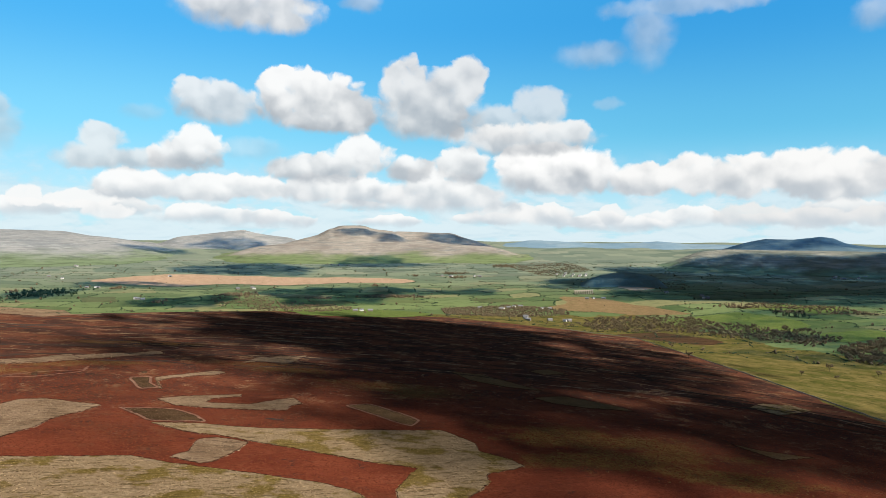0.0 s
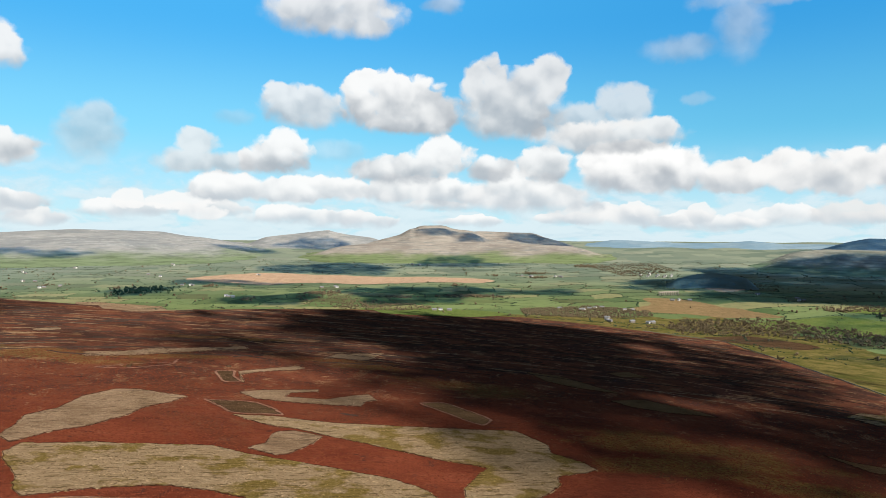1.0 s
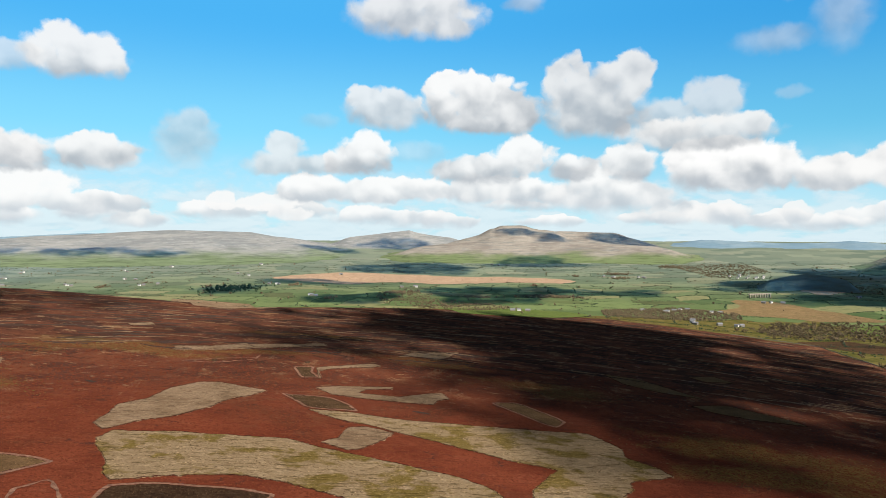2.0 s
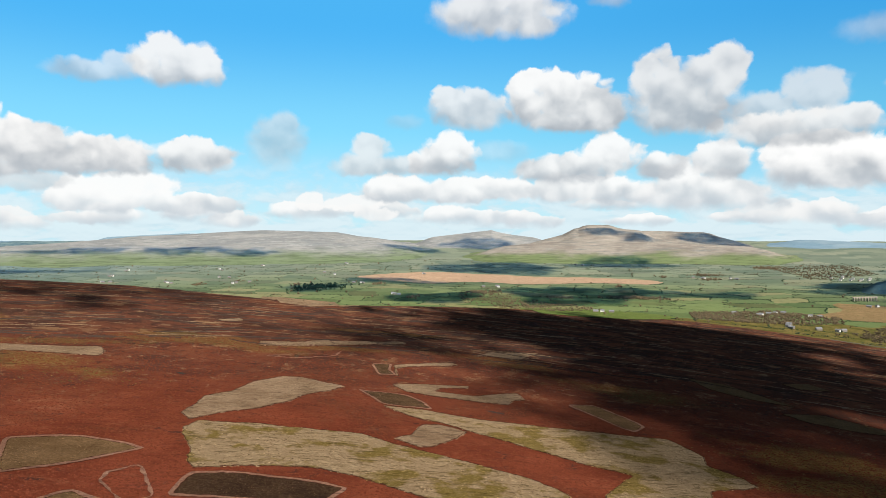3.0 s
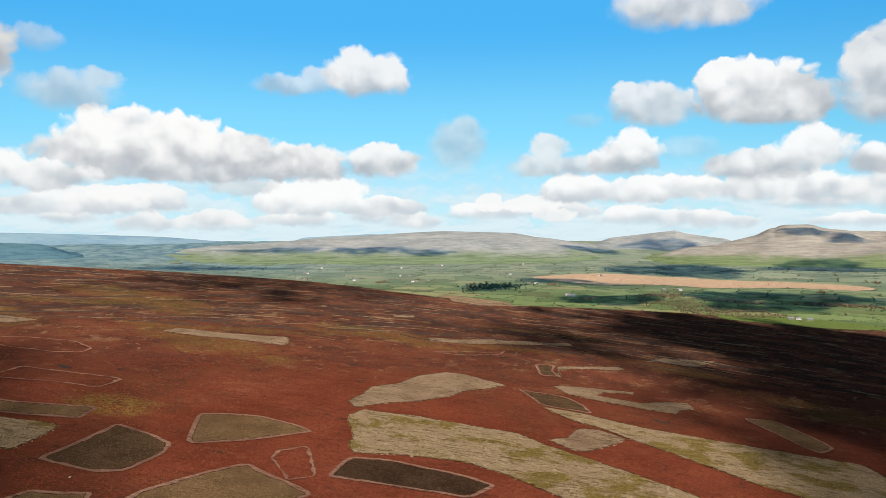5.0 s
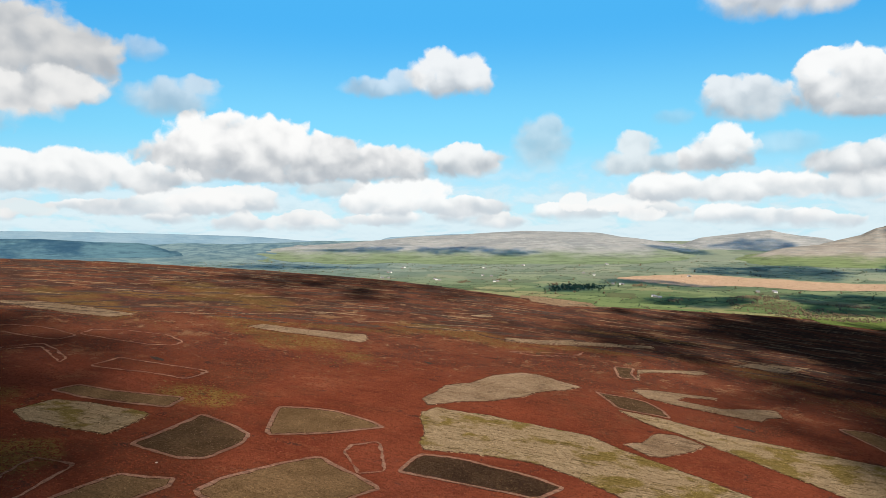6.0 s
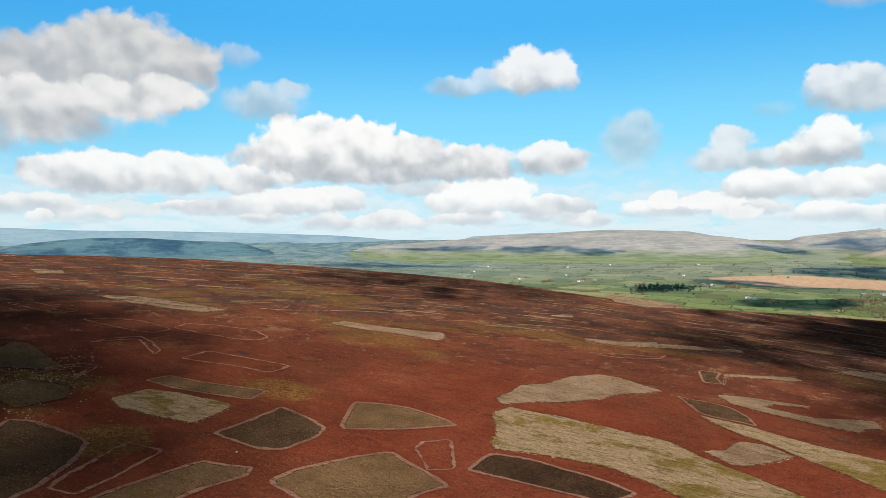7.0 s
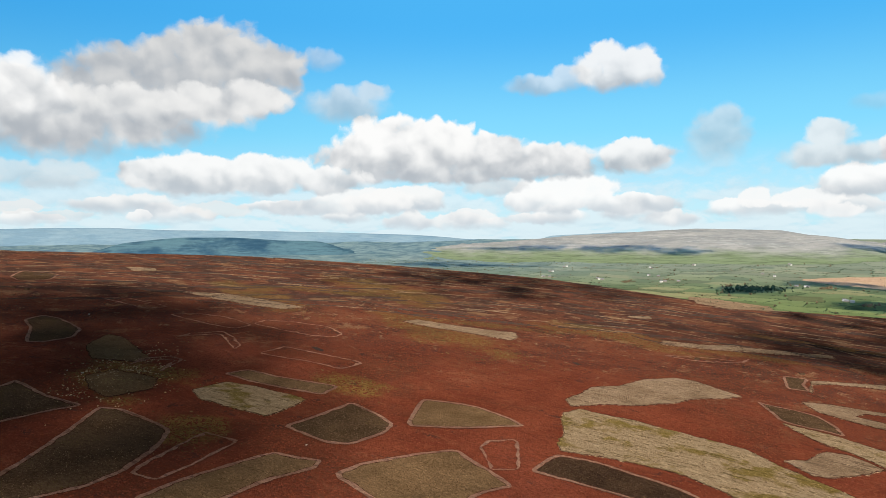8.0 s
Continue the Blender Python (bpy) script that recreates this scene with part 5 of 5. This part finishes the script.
# ---- the moor wall ----
def moor_wall():
    """A drystone wall along the moor's edge above the rough grass."""
    azs = np.linspace(-40, -9, 150)
    r = moor_edge(azs) + 6
    x, y = 18 - r * np.sin(np.radians(azs)), 6 + r * np.cos(np.radians(azs))
    z = land(x, y)[0]
    verts, faces = [], []
    for i in range(len(x)):
        d = np.array([x[min(i + 1, 149)] - x[max(i - 1, 0)], y[min(i + 1, 149)] - y[max(i - 1, 0)]])
        d = np.array([-d[1], d[0]]) / np.hypot(*d)
        h = 1.1 + 0.12 * math.sin(i * 1.7)
        for s, up in ((-0.45, -0.3), (-0.25, h), (0.25, h), (0.45, -0.3)):
            verts.append((x[i] + d[0] * s, y[i] + d[1] * s, z[i] + up))
    for i in range(149):
        for k in range(3):
            a = i * 4 + k
            faces.append((a, a + 1, a + 5, a + 4))
    me = mesh_of("drystone_wall", verts, faces)
    me.materials.append(STONE)
    return tagged(new("drystone_wall", me), "low grey drystone wall between moor and rough grass", "wall")


moor_wall()


# ---- peat banks and pale grass streaks over the far moor ----
def plain_peat():
    m, g = material("bare_peat")
    finish(g, g.mix(g.noise(place(g), 0.4, 4.0), (0.020, 0.0145, 0.0125), (0.034, 0.0225, 0.0175)), 0.95)
    return m


def streaks(name, label, count, near, far, long, wide, tall, mat):
    """Long low banks lying across the slope, each one bent and tapering."""
    verts, faces = [], []
    azs, rr = rng.uniform(-32, 90, 3 * count), np.sqrt(rng.uniform(near ** 2, far ** 2, 3 * count))
    px, py = 18 - rr * np.sin(np.radians(azs)), 6 + rr * np.cos(np.radians(azs))
    ok = land(px, py)[1] > 0.97
    for az, x, y in list(zip(azs[ok], px[ok], py[ok]))[:count]:
        turn = radians(az + rng.normal(0, 16))
        n, size, w = 9, rng.uniform(0.35, 1.0) * long, rng.uniform(0.5, 1.2) * wide
        bend = rng.normal(0, 0.10)
        xs, ys, ws = [], [], []
        for k in range(n):
            s = (k / (n - 1) - 0.5) * size
            o = bend * s * s / size * 2 + rng.normal(0, 0.25) * w
            xs.append(x + s * math.cos(turn) - o * math.sin(turn))
            ys.append(y + s * math.sin(turn) + o * math.cos(turn))
            ws.append(w * (1 - abs(2 * k / (n - 1) - 1) ** 2 * 0.85) * rng.uniform(0.7, 1.2))
        zs = land(xs, ys)[0]
        root = len(verts)
        for k in range(n):
            for side, up in ((-1, -0.05), (-0.4, tall), (0.5, tall * 0.8), (1, -0.05)):
                verts.append((xs[k] - side * ws[k] * math.sin(turn), ys[k] + side * ws[k] * math.cos(turn), float(zs[k]) + up))
        for k in range(n - 1):
            for j in range(3):
                q = root + k * 4 + j
                faces.append((q, q + 4, q + 5, q + 1))
    me = mesh_of(name, verts, faces)
    me.materials.append(mat)
    return tagged(new(name, me), label, "moorland", kind="stuff")


streaks("peat_hag", "dark eroded peat banks across the far moor", 480, 610, 1350, 95, 1.3, 0.6, plain_peat())
streaks("grass_streak", "pale dead-grass streaks along the far moor", 260, 620, 1300, 85, 1.5, 0.2, STRAW)


# ---- heather and grass in detail, where the flight passes nearest ----
def tufts(name, label, x, y, wide, tall, mat, sides=4, combed=False):
    """Many small uneven sprigs rooted on the ground, as one mass."""
    n = len(x)
    z = land(x, y)[0]
    turn = rng.normal(0.437, 0.28, n) if combed else rng.uniform(0, 6.283, n)
    w = rng.uniform(0.55, 1.25, n) * wide
    long = rng.uniform(2.0, 7.5, n) if combed else rng.uniform(0.8, 1.9, n)
    co = np.zeros((n, sides + 1, 3))
    for k in range(sides):
        a = 6.283 * k / sides
        u, v = w * long * math.cos(a) * rng.uniform(0.8, 1.2, n), w * math.sin(a) * rng.uniform(0.8, 1.2, n)
        co[:, k, 0], co[:, k, 1] = x + u * np.cos(turn) - v * np.sin(turn), y + u * np.sin(turn) + v * np.cos(turn)
        co[:, k, 2] = z - 0.05
    co[:, sides, 0], co[:, sides, 1] = x + rng.normal(0, 0.3, n) * w, y + rng.normal(0, 0.3, n) * w
    co[:, sides, 2] = z + tall * rng.uniform(0.5, 1.4, n)
    root = np.arange(n)[:, None] * (sides + 1)
    faces = np.stack([np.concatenate([root + k, root + (k + 1) % sides, root + sides], 1) for k in range(sides)], 1).reshape(-1, 3)
    me = bpy.data.meshes.new(name)
    me.vertices.add(n * (sides + 1))
    me.vertices.foreach_set("co", co.ravel())
    me.loops.add(faces.size)
    me.loops.foreach_set("vertex_index", faces.ravel().astype(np.int32))
    me.polygons.add(len(faces))
    me.polygons.foreach_set("loop_start", (np.arange(len(faces)) * 3).astype(np.int32))
    me.update(calc_edges=True)
    me.materials.append(mat)
    return tagged(new(name, me), label, "vegetation" if label else "", kind="stuff")


def moor_cover():
    n = 190000
    az, r = np.radians(rng.uniform(-36, 92, n)), rng.uniform(190, 640, n)
    x, y = 18 - r * np.sin(az), 6 + r * np.cos(az)
    free = land(x, y)[1] > 0.6
    for look_of, outline, inner, thing in PARCELS:
        free &= ~within(x, y, outline)
    tufts("heather", "dense red-brown heather sprigs over the moor", x[free], y[free], 0.50, 0.30, HEATHER_TUFT)
    # tussocks dotted through the grassy flushes
    k = rng.uniform(0, 1, n) < (grassiness(x, y) - 0.15) * 0.4
    k &= free & (np.sin(x * 0.23 + 2 * np.sin(y * 0.11)) * np.sin(y * 0.27 + 2 * np.sin(x * 0.13)) > -0.2)
    tufts("grass_clump", "yellow-brown grass tussocks dotted through the heather", x[k], y[k], 0.55, 0.40, CLUMP_TUFT)
    cx, cy = rng.normal(-352, 26, 1500), rng.normal(88, 12, 1500)
    k = np.sin(cx * 0.31 + np.sin(cy * 0.4)) * np.sin(cy * 0.37) > -0.15
    tufts("pale_tussock", "pale yellow tussocks round a stony flush", cx[k], cy[k] - 0.35 * (cx[k] + 352), 0.50, 0.45, GRASS_TUFT)
    looks = {"dimmed": (DARK_TUFT, 2.0, 0.40, "dimmed_tuft"), "straw": (STRAW_TUFT, 1.0, 0.50, "cut_stubble"), "tussock": (GRASS_TUFT, 0.8, 0.62, "grass_tussock"),
             "brown_bordered": (BROWN_TUFT, 0.9, 0.45, "stubble"), "dark_bordered": (REGROWTH_TUFT, 0.9, 0.50, "young_heather"),
             "black_bordered": (DARK_TUFT, 0.9, 0.50, "charred_heather")}
    for look_of, outline, inner, thing in PARCELS:
        mat, every, tall, name = looks[look_of]
        if math.hypot(thing.location.x, thing.location.y) > 640:
            continue
        ox, oy = [p[0] for p in inner], [p[1] for p in inner]
        m = int((max(ox) - min(ox)) * (max(oy) - min(oy)) / every)
        px, py = rng.uniform(min(ox), max(ox), m), rng.uniform(min(oy), max(oy), m)
        ok = within(px, py, inner)
        if look_of in ("straw", "tussock"):
            ob = tufts(name, "", px[ok], py[ok], 0.19, 0.55 * tall, mat, combed=True)
        else:
            ob = tufts(name, "", px[ok], py[ok], 0.30, 0.8 * tall, mat)
        ob.data.transform(Matrix.Translation(-thing.location))
        ob.parent = thing


moor_cover()


# ---- small things on the moor and in the valley ----
def boulder(x, y, size, seed):
    r = np.random.default_rng(seed)
    co, fa = BALLS[2]
    k = 1 + 0.16 * np.sin(co @ r.normal(0, 2.5, 3) + seed) + 0.08 * np.sin(co @ r.normal(0, 6, 3))
    me = mesh_of("boulder", (co * k[:, None] * np.array([1.0, 0.8, 0.65]) * size + np.array([0, 0, 0.25 * size])).tolist(), fa.tolist())
    me.materials.append(PALE_STONE)
    ob = new("boulder", me)
    ob.matrix_basis = pose(x, y, height(x, y), 0, 0, seed * 50)
    return tagged(ob, "pale weathered gritstone boulder lying in the heather", "boulder", "boulders on the moor")


PALE_STONE = plain("gritstone", (0.24, 0.21, 0.18), 0.4)
for i, (x, y, size) in enumerate([(-354, 68, 0.7), (-519, 93, 0.8), (-355, 111, 0.5), (-346, 74, 0.5), (-218, 131, 0.45), (-361, 62, 0.45)]):
    boulder(x, y, size, i + 1)


def peat_pool(x, y, across, along, seed):
    r = np.random.default_rng(seed)
    ring = []
    for k in range(26):
        a = 6.283 * k / 26
        d = 1 + 0.18 * math.sin(2 * a + seed) + 0.10 * math.sin(5 * a + 2 * seed)
        ring.append((x + across * d * math.cos(a), y + along * d * math.sin(a)))
    me = draped("peat_pool", ring, 0.34, POOL, 1.2)
    return tagged(new("peat_pool", me), "small dark peaty hollow among the heather", "hollow", "peat hollows")


POOL = plain_peat()
for i, (x, y, a, b) in enumerate([(-377, 208, 6.0, 2.6), (-99, 408, 5.0, 2.0), (-298, 364, 4.0, 1.8)]):
    peat_pool(x, y, a, b, i + 1)


TURF = plain("sods", (0.060, 0.036, 0.022), 0.4)


def grouse_butt(x, y, turn):
    """A low stone shooting butt: a bent wall open to the rear, with turf on top."""
    thing = new("grouse_butt")
    thing.matrix_basis = pose(x, y, height(x, y), 0, 0, turn)
    for name, x0, y0, x1, y1 in (("wall", -1.6, -1.3, 1.6, -0.8), ("wall", -1.6, -0.8, -1.1, 1.4), ("wall", 1.1, -0.8, 1.6, 1.4)):
        slab(name, x0, y0, -0.3, x1, y1, 1.25, TURF, thing)
        slab("turf_cap", x0 - 0.08, y0 - 0.08, 1.25, x1 + 0.08, y1 + 0.08, 1.42, DARK, thing)
    return tagged(thing, "low turf-built shooting butt sunk in the heather", "shooting butt", "butts on the moor")


for x, y, turn in ((-282, 476, 20), (-225, 520, 35), (-650, 53, 60), (-640, 62, 60)):
    grouse_butt(x, y, turn)


def viaduct():
    """A railway viaduct of small arches crossing the valley stream."""
    thing = new("viaduct")
    a, b = Vector((407, 2121, 0)), Vector((467, 2157, 0))
    span = (b - a).length
    z = height(437, 2139)
    thing.matrix_basis = Matrix.Translation((a + b) / 2 + Vector((0, 0, z))) @ pose(0, 0, 0, 0, 0, math.degrees(math.atan2(b.y - a.y, b.x - a.x)))
    slab("deck", -span / 2 - 4, -2.2, 9.2, span / 2 + 4, 2.2, 10.6, PALE_STONE, thing)
    slab("parapet", -span / 2 - 4, -2.4, 10.6, span / 2 + 4, -2.0, 11.6, PALE_STONE, thing)
    slab("parapet", -span / 2 - 4, 2.0, 10.6, span / 2 + 4, 2.4, 11.6, PALE_STONE, thing)
    n = 8
    for i in range(n + 1):
        x = -span / 2 + span * i / n
        slab("pier", x - 1.0, -1.9, -2.0, x + 1.0, 1.9, 9.2, PALE_STONE, thing)
    for i in range(n):
        x0, x1 = -span / 2 + span * i / n + 1.0, -span / 2 + span * (i + 1) / n - 1.0
        verts, faces = [], []
        for k in range(9):
            t = math.pi * k / 8
            x = (x0 + x1) / 2 - (x1 - x0) / 2 * math.cos(t)
            for y in (-1.9, 1.9):
                verts += [(x, y, 6.0 + 3.0 * math.sin(t)), (x, y, 9.2)]
        for k in range(8):
            q = k * 4
            faces += [(q, q + 4, q + 5, q + 1), (q + 2, q + 3, q + 7, q + 6), (q, q + 2, q + 6, q + 4)]
        me = mesh_of("arch", verts, faces)
        me.materials.append(PALE_STONE)
        ob = new("arch", me)
        ob.parent = thing
    return tagged(thing, "pale stone railway viaduct of small arches in the valley", "viaduct")


viaduct()


# a tongue of heather on the grassy flank, its shadow put into a dark colour
tongue = ragged(chaikin([(325.0, 1333.0), (429.0, 1425.0), (490.0, 1339.0), (522.0, 1257.0), (465.0, 1213.0), (382.0, 1270.0)], 2), 6.0, 3.0)
tagged(new("heather_tongue", draped("heather_tongue", tongue, 0.5, DARK, 14.0)), "tongue of heather on the rough grass slope, coloured dark for shadow", "moor patch")
